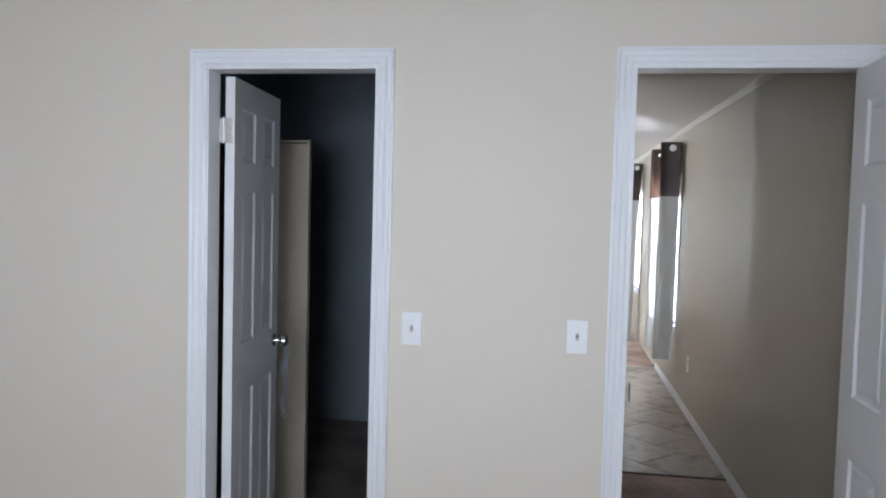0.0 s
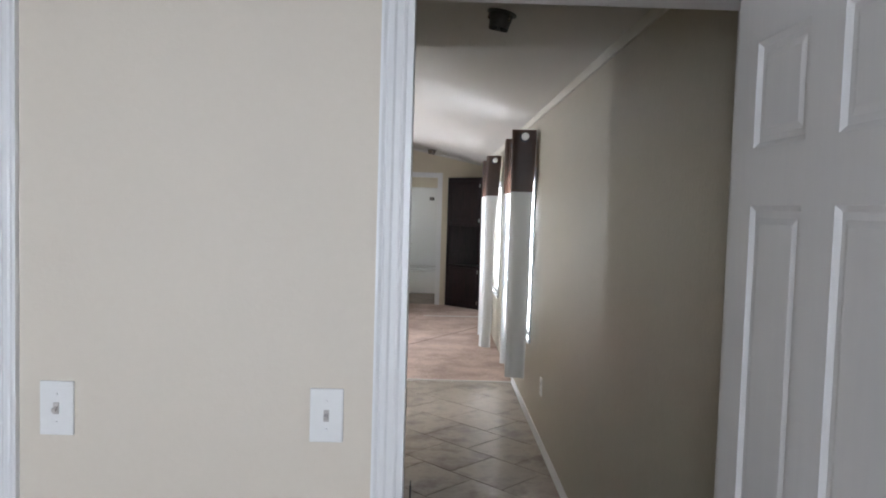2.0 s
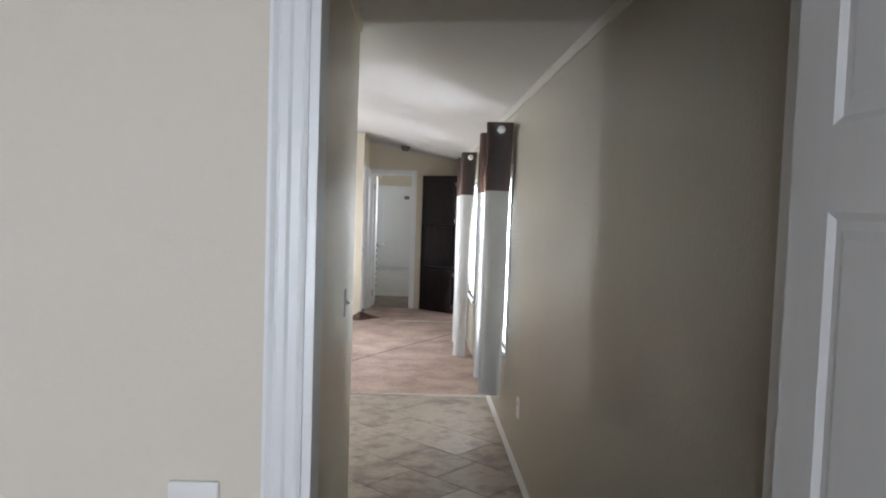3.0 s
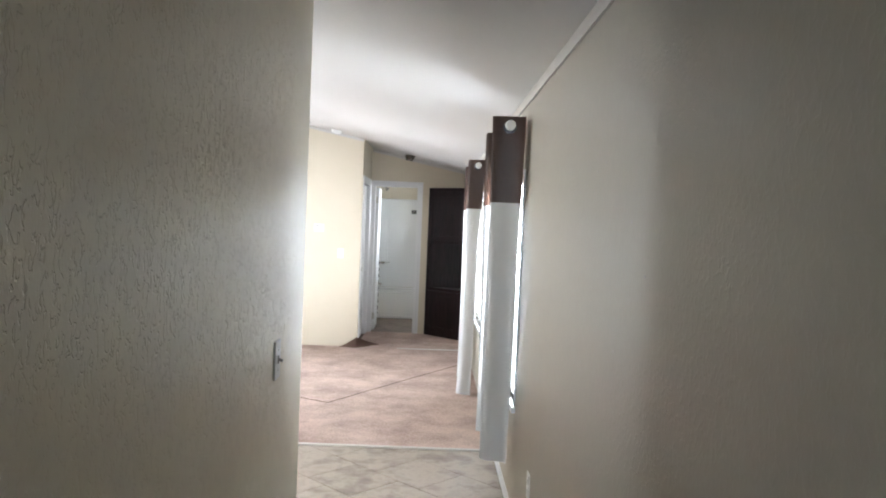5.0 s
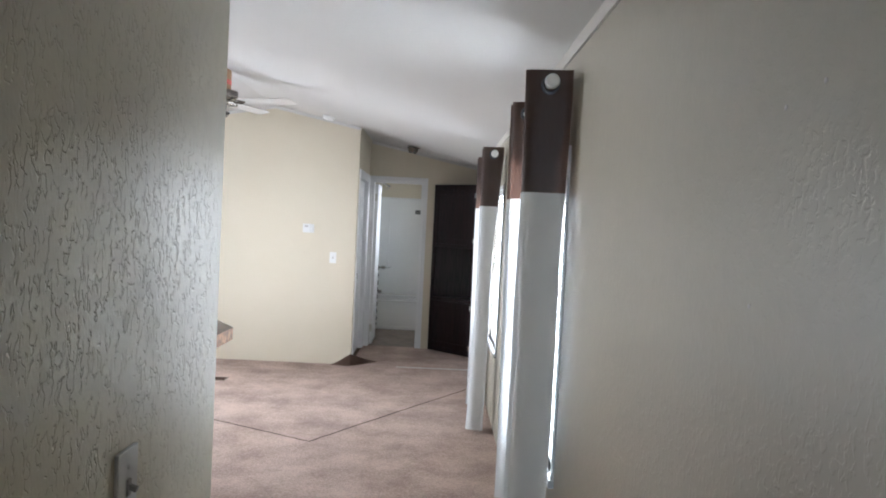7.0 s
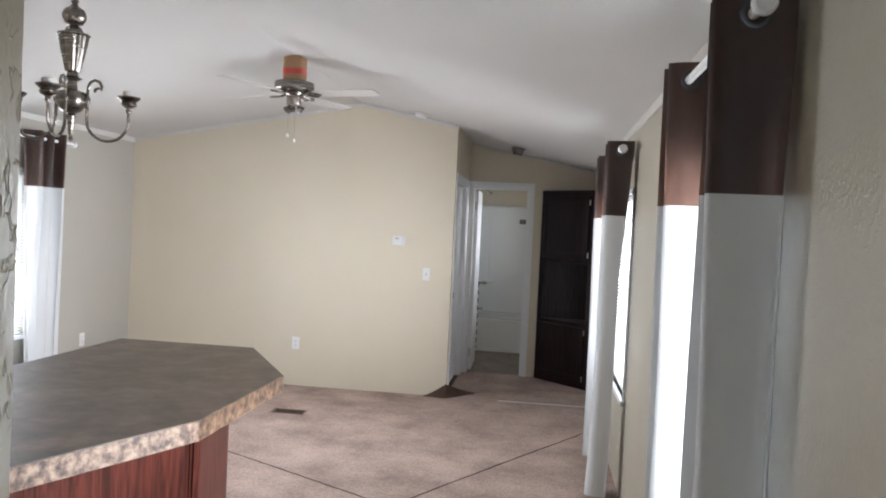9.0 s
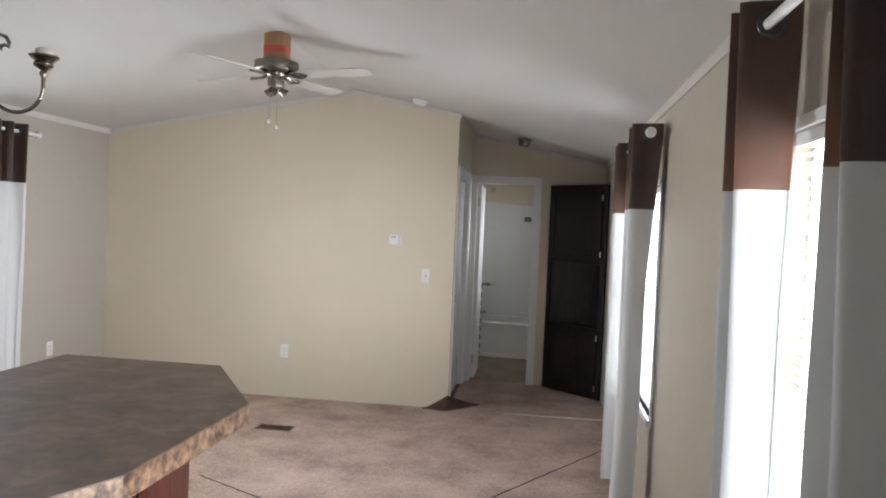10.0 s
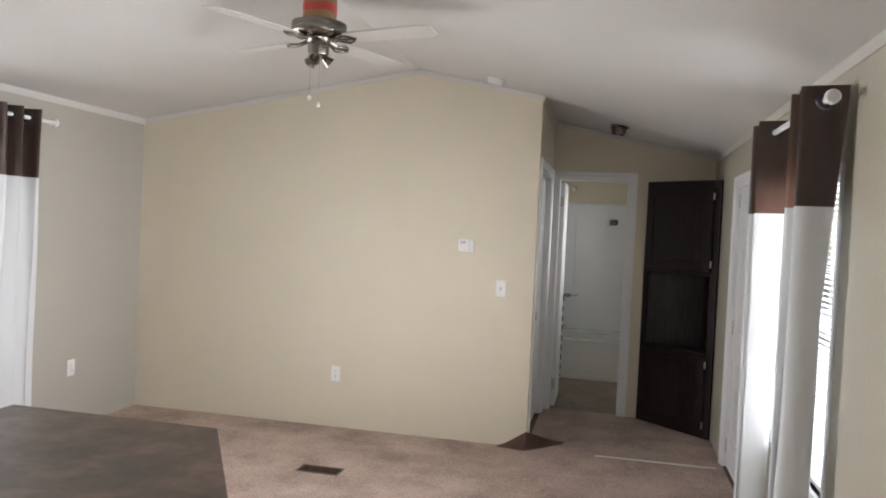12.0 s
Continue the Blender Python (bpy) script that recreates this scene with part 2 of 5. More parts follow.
M_nickel = mat("brushed_nickel", (0.29, 0.265, 0.24), (0.22, 0.20, 0.18), rough=0.27, metal=1.0, stretch=(1, 1, 12))
M_gunmetal = mat("dark_grey_lamp_metal", (0.13, 0.135, 0.125), (0.09, 0.093, 0.087), rough=0.42, metal=0.7)
M_satin = mat("satin_nickel", (0.62, 0.59, 0.55), rough=0.38, metal=0.9)
M_chrome = mat("polished_chrome", (0.68, 0.68, 0.68), rough=0.12, metal=1.0)
M_black = mat("black_metal", (0.025, 0.025, 0.024), rough=0.4)
M_plastic = mat("white_plastic", (0.82, 0.82, 0.81), (0.80, 0.80, 0.79), rough=0.3)
M_ribbon = mat("grey_white_ribbon", (0.40, 0.40, 0.42), (0.26, 0.26, 0.28), rough=0.8, grain=300)
M_tub = mat("white_acrylic", (0.80, 0.81, 0.81), (0.78, 0.79, 0.79), rough=0.18)
M_tan = mat("tan_cabinet_laminate", (0.42, 0.36, 0.27), rough=0.5)
M_rod = mat("white_rod_enamel", (0.84, 0.84, 0.84), rough=0.3)
M_grommet = mat("dark_pewter_grommet", (0.11, 0.11, 0.12), rough=0.3, metal=0.9)
M_band = mat("bronze_satin", (0.085, 0.048, 0.036), (0.06, 0.034, 0.026), rough=0.36, bump=0.0008, bump_scale=40, stretch=(1, 1, 0.2), spec=0.8)
M_band.node_tree.nodes["Principled BSDF"].inputs["Sheen Weight"].default_value = 0.35
bt, bmx = M_band.node_tree.nodes.new("ShaderNodeBsdfTranslucent"), M_band.node_tree.nodes.new("ShaderNodeMixShader")
bt.inputs["Color"].default_value, bmx.inputs[0].default_value = (0.40, 0.19, 0.12, 1), 0.16
M_band.node_tree.links.new(M_band.node_tree.nodes["Principled BSDF"].outputs[0], bmx.inputs[1])
M_band.node_tree.links.new(bt.outputs[0], bmx.inputs[2])
M_band.node_tree.links.new(bmx.outputs[0], M_band.node_tree.nodes["Material Output"].inputs["Surface"])
M_sheer = cloth("white_sheer_fabric", (0.71, 0.725, 0.735), 0.035)
M_slat = cloth("white_blind_slat", (0.85, 0.86, 0.86), 0.45, 0.0, 30)
M_card = mat("brown_cardboard", (0.36, 0.22, 0.12), (0.30, 0.18, 0.10), rough=0.85, stretch=(1, 1, 0.2))
M_tape = mat("red_tape", (0.60, 0.035, 0.035), rough=0.4)
M_socket = mat("grey_lamp_socket", (0.55, 0.52, 0.50), rough=0.6)
M_blade = mat("pale_fan_blade", (0.56, 0.54, 0.515), rough=0.45)
M_shingle = mat("grey_roof_shingle", (0.16, 0.15, 0.15), rough=0.9)
M_brick = mottled("red_brick", [(0.24, 0.09, 0.06), (0.36, 0.15, 0.10), (0.42, 0.22, 0.16)], 9.0, 0.85)
M_ground = mat("dry_grass_and_gravel", (0.34, 0.32, 0.25), (0.24, 0.23, 0.16), rough=0.95, grain=8, blotch=0.4)
M_glass = bpy.data.materials.new("window_glass")
M_glass.use_nodes = True
gb = M_glass.node_tree.nodes["Principled BSDF"]
gb.inputs["Transmission Weight"].default_value, gb.inputs["Roughness"].default_value, gb.inputs["IOR"].default_value = 1.0, 0.0, 1.45


# ---- building helpers ----
def world_of(ob):
    if ob.parent is None:
        return ob.matrix_basis.copy()
    return world_of(ob.parent) @ ob.matrix_parent_inverse @ ob.matrix_basis


def thing(name, at, label="", category="", group="", kind=""):
    """An Empty at a thing's base, to carry its parts."""
    ob = new(name)
    ob.empty_display_size = 0.05
    ob.matrix_basis = Matrix.Translation(at)
    return tagged(ob, label, category, group, kind)


def mesh_of(name, bm, material, smooth=False):
    me = bpy.data.meshes.new(name)
    bmesh.ops.recalc_face_normals(bm, faces=bm.faces)
    bm.to_mesh(me)
    bm.free()
    me.materials.append(material)
    if smooth:
        for p in me.polygons:
            p.use_smooth = True
        me.set_sharp_from_angle(angle=radians(40))
    return me


def part(name, bm, material, parent=None, label="", smooth=False):
    """One mesh object, built in world metres, under a thing or a part."""
    ob = new(name, mesh_of(name, bm, material, smooth))
    if parent is not None:
        ob.parent = parent
        ob.matrix_parent_inverse = world_of(parent).inverted()
    return tagged(ob, label) if label else ob


def setting(name, bm, material, label, smooth=False):
    return tagged(part(name, bm, material, None, "", smooth), label, name.split("_")[0], "", "structure")


def box(bm, x0, x1, y0, y1, z0, z1, bevel=0.0, m=None):
    g = bmesh.ops.create_cube(bm, size=1.0)
    vs = g["verts"]
    bmesh.ops.transform(bm, matrix=Matrix.LocRotScale(((x0 + x1) / 2, (y0 + y1) / 2, (z0 + z1) / 2), None, (abs(x1 - x0), abs(y1 - y0), abs(z1 - z0))), verts=vs)
    if bevel:
        edges = list({e for v in vs for e in v.link_edges})
        vs = list({v for f in bmesh.ops.bevel(bm, geom=edges, offset=bevel, segments=2, affect="EDGES", profile=0.6)["faces"] for v in f.verts} | {v for v in vs if v.is_valid})
    if m is not None:
        bmesh.ops.transform(bm, matrix=m, verts=[v for v in vs if v.is_valid])
    return bm


def boxes(*rows, bevel=0.0, m=None):
    bm = bmesh.new()
    for r in rows:
        box(bm, *r, bevel=bevel, m=m)
    return bm


def prism(points, z0, z1, bm=None):
    """An upright prism on a plan outline."""
    bm = bm or bmesh.new()
    low = [bm.verts.new((x, y, z0)) for x, y in points]
    top = [bm.verts.new((x, y, z1)) for x, y in points]
    n = len(points)
    bm.faces.new(low[::-1]), bm.faces.new(top)
    for i in range(n):
        bm.faces.new((low[i], low[(i + 1) % n], top[(i + 1) % n], top[i]))
    return bm


def hull8(bm, a, b):
    """A block between two four-cornered faces."""
    va, vb = [bm.verts.new(p) for p in a], [bm.verts.new(p) for p in b]
    bm.faces.new(va[::-1]), bm.faces.new(vb)
    for i in range(4):
        bm.faces.new((va[i], va[(i + 1) % 4], vb[(i + 1) % 4], vb[i]))


def lathe(profile, at=(0, 0, 0), n=24, bm=None, m=None, flute=0.0, lobes=0):
    """A turned shape: (radius, height) rows round an upright axis."""
    bm = bm or bmesh.new()
    rings = []
    for r, z in profile:
        ring = []
        for i in range(n):
            a = 2 * math.pi * i / n
            rr = r * (1 + flute * math.cos(lobes * a)) if lobes else r
            p = Vector((rr * math.cos(a), rr * math.sin(a), z))
            p = (m @ p) if m is not None else p + Vector(at)
            ring.append(bm.verts.new(p))
        rings.append(ring)
    for a, b in zip(rings, rings[1:]):
        for i in range(n):
            bm.faces.new((a[i], a[(i + 1) % n], b[(i + 1) % n], b[i]))
    bm.faces.new(rings[0][::-1]), bm.faces.new(rings[-1])
    return bm


def tube(points, r, n=10, bm=None, taper=None):
    """A round rod along a line of points."""
    bm = bm or bmesh.new()
    pts = [Vector(p) for p in points]
    rings, side = [], None
    for i, p in enumerate(pts):
        d = (pts[min(i + 1, len(pts) - 1)] - pts[max(i - 1, 0)]).normalized()
        if side is None:
            side = d.orthogonal().normalized()
        side = (side - d * side.dot(d)).normalized()
        up = d.cross(side)
        rr = r if taper is None else r + (taper - r) * i / (len(pts) - 1)
        rings.append([bm.verts.new(p + (side * math.cos(2 * math.pi * k / n) + up * math.sin(2 * math.pi * k / n)) * rr) for k in range(n)])
    for a, b in zip(rings, rings[1:]):
        for k in range(n):
            bm.faces.new((a[k], a[(k + 1) % n], b[(k + 1) % n], b[k]))
    bm.faces.new(rings[0][::-1]), bm.faces.new(rings[-1])
    return bm


def ring_mesh(centre, axis, big, small, n=24, k=8):
    bm = bmesh.new()
    q = Vector((0, 0, 1)).rotation_difference(Vector(axis)).to_matrix()
    rows = []
    for i in range(n):
        a = 2 * math.pi * i / n
        rows.append([bm.verts.new(Vector(centre) + q @ Vector(((big + small * math.cos(b)) * math.cos(a), (big + small * math.cos(b)) * math.sin(a), small * 0.6 * math.sin(b)))) for b in [2 * math.pi * j / k for j in range(k)]])
    for i in range(n):
        for j in range(k):
            bm.faces.new((rows[i][j], rows[(i + 1) % n][j], rows[(i + 1) % n][(j + 1) % k], rows[i][(j + 1) % k]))
    return bm


# ---- walls ----
def wall_mesh(cuts, levels, is_open, corner):
    """One closed wall of cells: cuts along it, levels up it; corner(i, j, side) gives a corner's place."""
    bm, made = bmesh.new(), {}

    def v(i, j, side):
        if (i, j, side) not in made:
            made[i, j, side] = bm.verts.new(corner(i, j, side))
        return made[i, j, side]
    n, m = len(cuts) - 1, len(levels) - 1
    solid = {(i, j) for i in range(n) for j in range(m) if not is_open((cuts[i] + cuts[i + 1]) / 2, (levels[j] + levels[j + 1]) / 2)}
    for i, j in sorted(solid):
        for side in (0, 1):
            bm.faces.new((v(i, j, side), v(i + 1, j, side), v(i + 1, j + 1, side), v(i, j + 1, side)))
        for di, dj, p, q in ((-1, 0, (i, j), (i, j + 1)), (1, 0, (i + 1, j), (i + 1, j + 1)), (0, -1, (i, j), (i + 1, j)), (0, 1, (i, j + 1), (i + 1, j + 1))):
            if (i + di, j + dj) not in solid:
                bm.faces.new((v(*p, 0), v(*q, 0), v(*q, 1), v(*p, 1)))
    return bm


def inside(openings):
    return lambda a, z: any(o[0] < a < o[1] and o[2] < z < o[3] for o in openings)


def cross_wall(y0, y1, x0, x1, openings=()):
    """A wall across the house, its top under the vault; openings: (x0, x1, z0, z1)."""
    cuts = sorted({x0, x1, *[o[0] for o in openings], *[o[1] for o in openings], *([RIDGE_X] if x0 < RIDGE_X < x1 else [])})
    levels = sorted({0.0, *[o[2] for o in openings], *[o[3] for o in openings]}) + [9.0]
    return wall_mesh(cuts, levels, inside(openings), lambda i, j, k: (cuts[i], (y0, y1)[k], levels[j] if j < len(levels) - 1 else ceil(cuts[i])))


def long_wall(x0, x1, y0, y1, top, openings=()):
    """A wall along the house; openings: (y0, y1, z0, z1)."""
    cuts = sorted({y0, y1, *[o[0] for o in openings], *[o[1] for o in openings]})
    levels = sorted({0.0, top, *[o[2] for o in openings], *[o[3] for o in openings]})
    return wall_mesh(cuts, levels, inside(openings), lambda i, j, k: ((x0, x1)[k], cuts[i], levels[j]))


D1 = (-1.114, -0.482, 0.0, 1.979)
D2 = (0.362, 1.087, 0.0, 1.979)
BATH = (-0.125, 0.465, 0.0, 1.995)
EXT = (10.575, 11.505, 0.0, 1.90)
SIDE = (11.53, 12.46, 0.0, 1.985)
win = {k: v[1:] for k, v in WINDOWS.items()}

setting("wall_bedroom", cross_wall(Y_A, Y_A + 0.045, XL, XR, [D1, D2]), M_bed, "cream painted wall with two white-trimmed doorways")
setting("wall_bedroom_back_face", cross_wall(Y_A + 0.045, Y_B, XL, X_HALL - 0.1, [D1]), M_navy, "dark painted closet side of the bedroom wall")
setting("wall_hall_head", cross_wall(Y_A + 0.045, Y_B, X_HALL - 0.1, XR, [D2]), M_hall_lit, "textured wall over the hall doorway")
setting("wall_hall_left", long_wall(X_HALL - 0.045, X_HALL, Y_B, Y_HALL, ceil(X_HALL)), M_hall_lit, "grey-beige hall wall with trowelled glossy texture, paint lightened for missing light")
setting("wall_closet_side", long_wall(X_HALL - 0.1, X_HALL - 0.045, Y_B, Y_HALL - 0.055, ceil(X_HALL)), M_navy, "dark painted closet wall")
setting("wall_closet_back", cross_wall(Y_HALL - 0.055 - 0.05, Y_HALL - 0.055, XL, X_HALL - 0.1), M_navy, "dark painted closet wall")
setting("wall_kitchen", cross_wall(Y_HALL - 0.055, Y_HALL, XL, X_HALL - 0.045), M_wall, "cream kitchen partition")
setting("wall_right_bedroom", long_wall(XR, XR + 0.12, Y_BACK, Y_A + 0.045, ceil(XR), [win["unseen_window_6"]]), M_bed, "cream bedroom side wall")
setting("wall_right_hall", long_wall(XR, XR + 0.12, Y_A + 0.045, 6.25, ceil(XR)), M_outer_shaded, "outer hall wall with trowelled glossy texture, shade put into its grey-beige paint")
setting("wall_right_living", long_wall(XR, XR + 0.12, 6.25, Y_END, ceil(XR), [win["window_1"], win["window_2"], EXT, win["unseen_window_5"]]), M_outer_shaded, "cream outer wall with two windows and a door, shade put into its paint")
setting("wall_left", long_wall(XL - 0.12, XL, Y_BACK, Y_END, ceil(XL), [win["window_3"]]), M_left_shaded, "cream outer wall with a window, painted darker as in shade")
setting("wall_back", cross_wall(Y_BACK - 0.12, Y_BACK, XL - 0.12, XR + 0.12, [win["unseen_window_4"]]), M_wall, "cream bedroom end wall with an added, unseen window")
setting("wall_far", cross_wall(Y_FAR, Y_FAR + 0.09, XL, X_NOOK), M_wall, "cream gabled end wall of the living room")
setting("wall_nook", long_wall(X_NOOK - 0.09, X_NOOK, Y_FAR + 0.09, Y_BATH, ceil(X_NOOK), [SIDE]), M_wall, "cream side wall of the passage with a doorway")
setting("wall_bath", cross_wall(Y_BATH, Y_BATH + 0.09, XL, XR, [BATH]), M_wall, "cream passage end wall with the bathroom doorway")
setting("wall_bath_left", long_wall(-0.42, -0.33, Y_BATH + 0.09, Y_END, ceil(-0.33)), M_wall, "cream bathroom side wall")
setting("wall_end", cross_wall(Y_END, Y_END + 0.12, XL - 0.12, XR + 0.12), M_wall, "cream end wall behind the bathtub")

# vaulted ceiling and roof
bm = bmesh.new()
for xa, xb in ((XL - 0.12, RIDGE_X), (RIDGE_X, XR + 0.12)):
    hull8(bm, [(xa, Y_BACK - 0.12, ceil(xa)), (xb, Y_BACK - 0.12, ceil(xb)), (xb, Y_END + 0.12, ceil(xb)), (xa, Y_END + 0.12, ceil(xa))],
          [(xa, Y_BACK - 0.12, ceil(xa) + 0.08), (xb, Y_BACK - 0.12, ceil(xb) + 0.08), (xb, Y_END + 0.12, ceil(xb) + 0.08), (xa, Y_END + 0.12, ceil(xa) + 0.08)])
setting("ceiling", bm, M_ceiling, "white textured vaulted ceiling with a low ridge")
bm = bmesh.new()
for xa, xb in ((XL - 0.5, RIDGE_X), (RIDGE_X, XR + 0.5)):
    hull8(bm, [(xa, Y_BACK - 0.4, ceil(xa) + 0.09), (xb, Y_BACK - 0.4, ceil(xb) + 0.09), (xb, Y_END + 0.4, ceil(xb) + 0.09), (xa, Y_END + 0.4, ceil(xa) + 0.09)],
          [(xa, Y_BACK - 0.4, ceil(xa) + 0.17), (xb, Y_BACK - 0.4, ceil(xb) + 0.17), (xb, Y_END + 0.4, ceil(xb) + 0.17), (xa, Y_END + 0.4, ceil(xa) + 0.17)])
setting("roof", bm, M_shingle, "grey shingled low-pitched roof")


def crown_across(y, side, x0, x1):
    """Flat ceiling strip on a cross wall; side: which way it faces."""
    bm = bmesh.new()
    cuts = [x0] + ([RIDGE_X] if x0 < RIDGE_X < x1 else []) + [x1]
    for a, b in zip(cuts, cuts[1:]):
        ya, yb = (y, y + side * 0.010)
        hull8(bm, [(a, ya, ceil(a) - 0.030), (b, ya, ceil(b) - 0.030), (b, yb, ceil(b) - 0.030), (a, yb, ceil(a) - 0.030)],
              [(a, ya, ceil(a) - 0.002), (b, ya, ceil(b) - 0.002), (b, yb + side * 0.008, ceil(b) - 0.002), (a, yb + side * 0.008, ceil(a) - 0.002)])
    return bm


def crown_along(x, side, y0, y1):
    """Flat ceiling strip on a long wall."""
    bm = bmesh.new()
    z, zt = ceil(x), ceil(x + side * 0.014) - 0.001
    hull8(bm, [(x, y0, z - 0.042), (x + side * 0.008, y0, z - 0.042), (x + side * 0.008, y1, z - 0.042), (x, y1, z - 0.042)],
          [(x, y0, z - 0.001), (x + side * 0.014, y0, zt), (x + side * 0.014, y1, zt), (x, y1, z - 0.001)])
    return bm


for nm, bm, mt in (("far", crown_across(Y_FAR, -1, XL, X_NOOK), M_ceiling), ("right", crown_along(XR, -1, Y_B, Y_BATH), M_crown), ("left", crown_along(XL, 1, Y_HALL, Y_FAR), M_ceiling),
               ("hall", crown_along(X_HALL, 1, Y_B, Y_HALL), M_hall_lit), ("bath", crown_across(Y_BATH, -1, X_NOOK, XR), M_ceiling), ("nook", crown_along(X_NOOK, 1, Y_FAR, Y_BATH), M_wall),
               ("bedroom", crown_across(Y_A, -1, XL, XR), M_ceiling)):
    setting("trim_crown_" + nm, bm, mt, "narrow painted ceiling moulding")


# ---- floors ----
DUCT = (-1.455, -1.205, 10.395, 10.505)   # x0, x1, y0, y1


def slab_with_holes(xs, ys, z0, z1, holes):
    """A level sheet of cells, left open over some rectangles."""
    xs, ys = sorted({*xs, *[v for o in holes for v in o[:2]]}), sorted({*ys, *[v for o in holes for v in o[2:]]})
    xs, ys = [x for x in xs if XL - 0.13 < x < XR + 0.13], [y for y in ys if Y_BACK - 0.13 < y < Y_END + 0.13]
    return wall_mesh(xs, ys, lambda x, y: any(o[0] < x < o[1] and o[2] < y < o[3] for o in holes), lambda i, j, k: (xs[i], ys[j], (z0, z1)[k]))


setting("floor", slab_with_holes([XL - 0.12, XR + 0.12], [Y_BACK - 0.12, Y_END + 0.12], -0.20, -0.012, [DUCT]), M_underlay, "brown board subfloor")
setting("floor_bedroom_carpet", prism([(XL, Y_BACK), (XR, Y_BACK), (XR, 4.42), (X_HALL, 4.42), (X_HALL, Y_B), (XL, Y_B)], -0.011, 0.004), M_carpet, "brown cut-pile bedroom and hall carpet")
setting("floor_closet", boxes((XL, X_HALL - 0.1, Y_B + 0.002, Y_HALL - 0.055, -0.011, 0.0)), M_bathfloor, "brown sheet vinyl floor")
setting("floor_bath", boxes((-0.33, XR, Y_BATH + 0.045, Y_END, -0.011, 0.0)), M_bathfloor, "brown mottled bathroom vinyl floor")
setting("floor_living_carpet", slab_with_holes([XL, XR], [7.545, Y_BATH + 0.045], -0.011, 0.006, [DUCT, (XL, X_NOOK, Y_FAR, Y_BATH + 0.045)]), M_carpet, "worn brown cut-pile living room carpet")
setting("trim_threshold", boxes((XL, XR, 7.512, 7.548, -0.010, 0.0085), bevel=0.002), M_strip, "pale metal strip between tile and carpet")
setting("trim_threshold_hall", boxes((X_HALL, XR, 4.418, 4.446, -0.010, 0.006), bevel=0.002), M_seam, "dark strip where the hall carpet ends")


def ribbon(points, width, z, thick, wobble=0.004):
    """A narrow uneven strip on the floor along a plan line."""
    bm = bmesh.new()
    out = []
    for (xa, ya), (xb, yb) in zip(points, points[1:]):
        n = max(2, int(math.hypot(xb - xa, yb - ya) / 0.06))
        for i in range(n):
            out.append((xa + (xb - xa) * i / n, ya + (yb - ya) * i / n))
    out.append(points[-1])
    rows = []
    for i, (x, y) in enumerate(out):
        x2, y2 = out[min(i + 1, len(out) - 1)]
        x1, y1 = out[max(i - 1, 0)]
        d = Vector((x2 - x1, y2 - y1)).normalized()
        nrm = Vector((-d.y, d.x))
        c = Vector((x, y)) + nrm * random.uniform(-wobble, wobble)
        w = width / 2 * random.uniform(0.7, 1.3)
        a, b = c + nrm * w, c - nrm * w
        rows.append([bm.verts.new(p) for p in ((a.x, a.y, z - 0.004), (c.x, c.y, z + thick), (b.x, b.y, z - 0.004))])
    for p, q in zip(rows, rows[1:]):
        bm.faces.new((p[0], q[0], q[1], p[1])), bm.faces.new((p[1], q[1], q[2], p[2]))
    return bm


setting("trim_carpet_seam", ribbon([(-1.39, 9.36), (-0.135, 8.665), (0.30, 9.37), (0.985, 10.465), (1.14, 10.68)], 0.026, 0.006, 0.003), M_seam, "dark open seam in the brown carpet")
setting("trim_tack_strip", ribbon([(0.305, 11.385), (0.70, 11.392), (1.10, 11.40)], 0.022, 0.008, 0.006, 0.002), M_strip, "pale metal carpet strip at the passage")

# loose carpet lifted against the wall corner, shade put into its dark colour
bm = bmesh.new()
grid = []
for i in range(15):
    u = i / 14
    past = max(0.0, u - 0.43)
    lift = 0.112 * max(0.0, u / 0.43 if u < 0.43 else 1 - past / 0.57) ** 1.15
    row = []
    for j in range(6):
        v = j / 5
        y = 11.391 - (1 - v) ** 1.5 * (0.045 + 0.03 * math.sin(math.pi * u)) + past * 0.46
        row.append(bm.verts.new((-0.375 + u * 0.46, y, 0.006 + lift * v ** 1.4 + 0.003 * math.sin(9 * u + 4 * v))))
    grid.append(row)
for i in range(14):
    for j in range(5):
        bm.faces.new((grid[i][j], grid[i + 1][j], grid[i + 1][j + 1], grid[i][j + 1]))
bmesh.ops.solidify(bm, geom=bm.faces[:], thickness=0.006)
tagged(part("carpet_flap", bm, M_flap_shaded, None, "", True), "loose brown carpet edge curled up at the wall corner", "carpet")


def baseboard(name, pts, facing):
    bm = bmesh.new()
    (xa, ya), (xb, yb) = pts
    n = Vector(facing) * 0.011
    hull8(bm, [(xa, ya, 0.004), (xb, yb, 0.004), (xb + n.x, yb + n.y, 0.004), (xa + n.x, ya + n.y, 0.004)],
          [(xa, ya, 0.062), (xb, yb, 0.062), (xb + n.x * 0.5, yb + n.y * 0.5, 0.062), (xa + n.x * 0.5, ya + n.y * 0.5, 0.062)])
    setting("baseboard_" + name, bm, M_trim, "narrow white baseboard")


baseboard("hall_right", ((XR, 2.70), (XR, 7.52)), (-1, 0))
baseboard("hall_left", ((X_HALL, 2.70), (X_HALL, Y_HALL)), (1, 0))


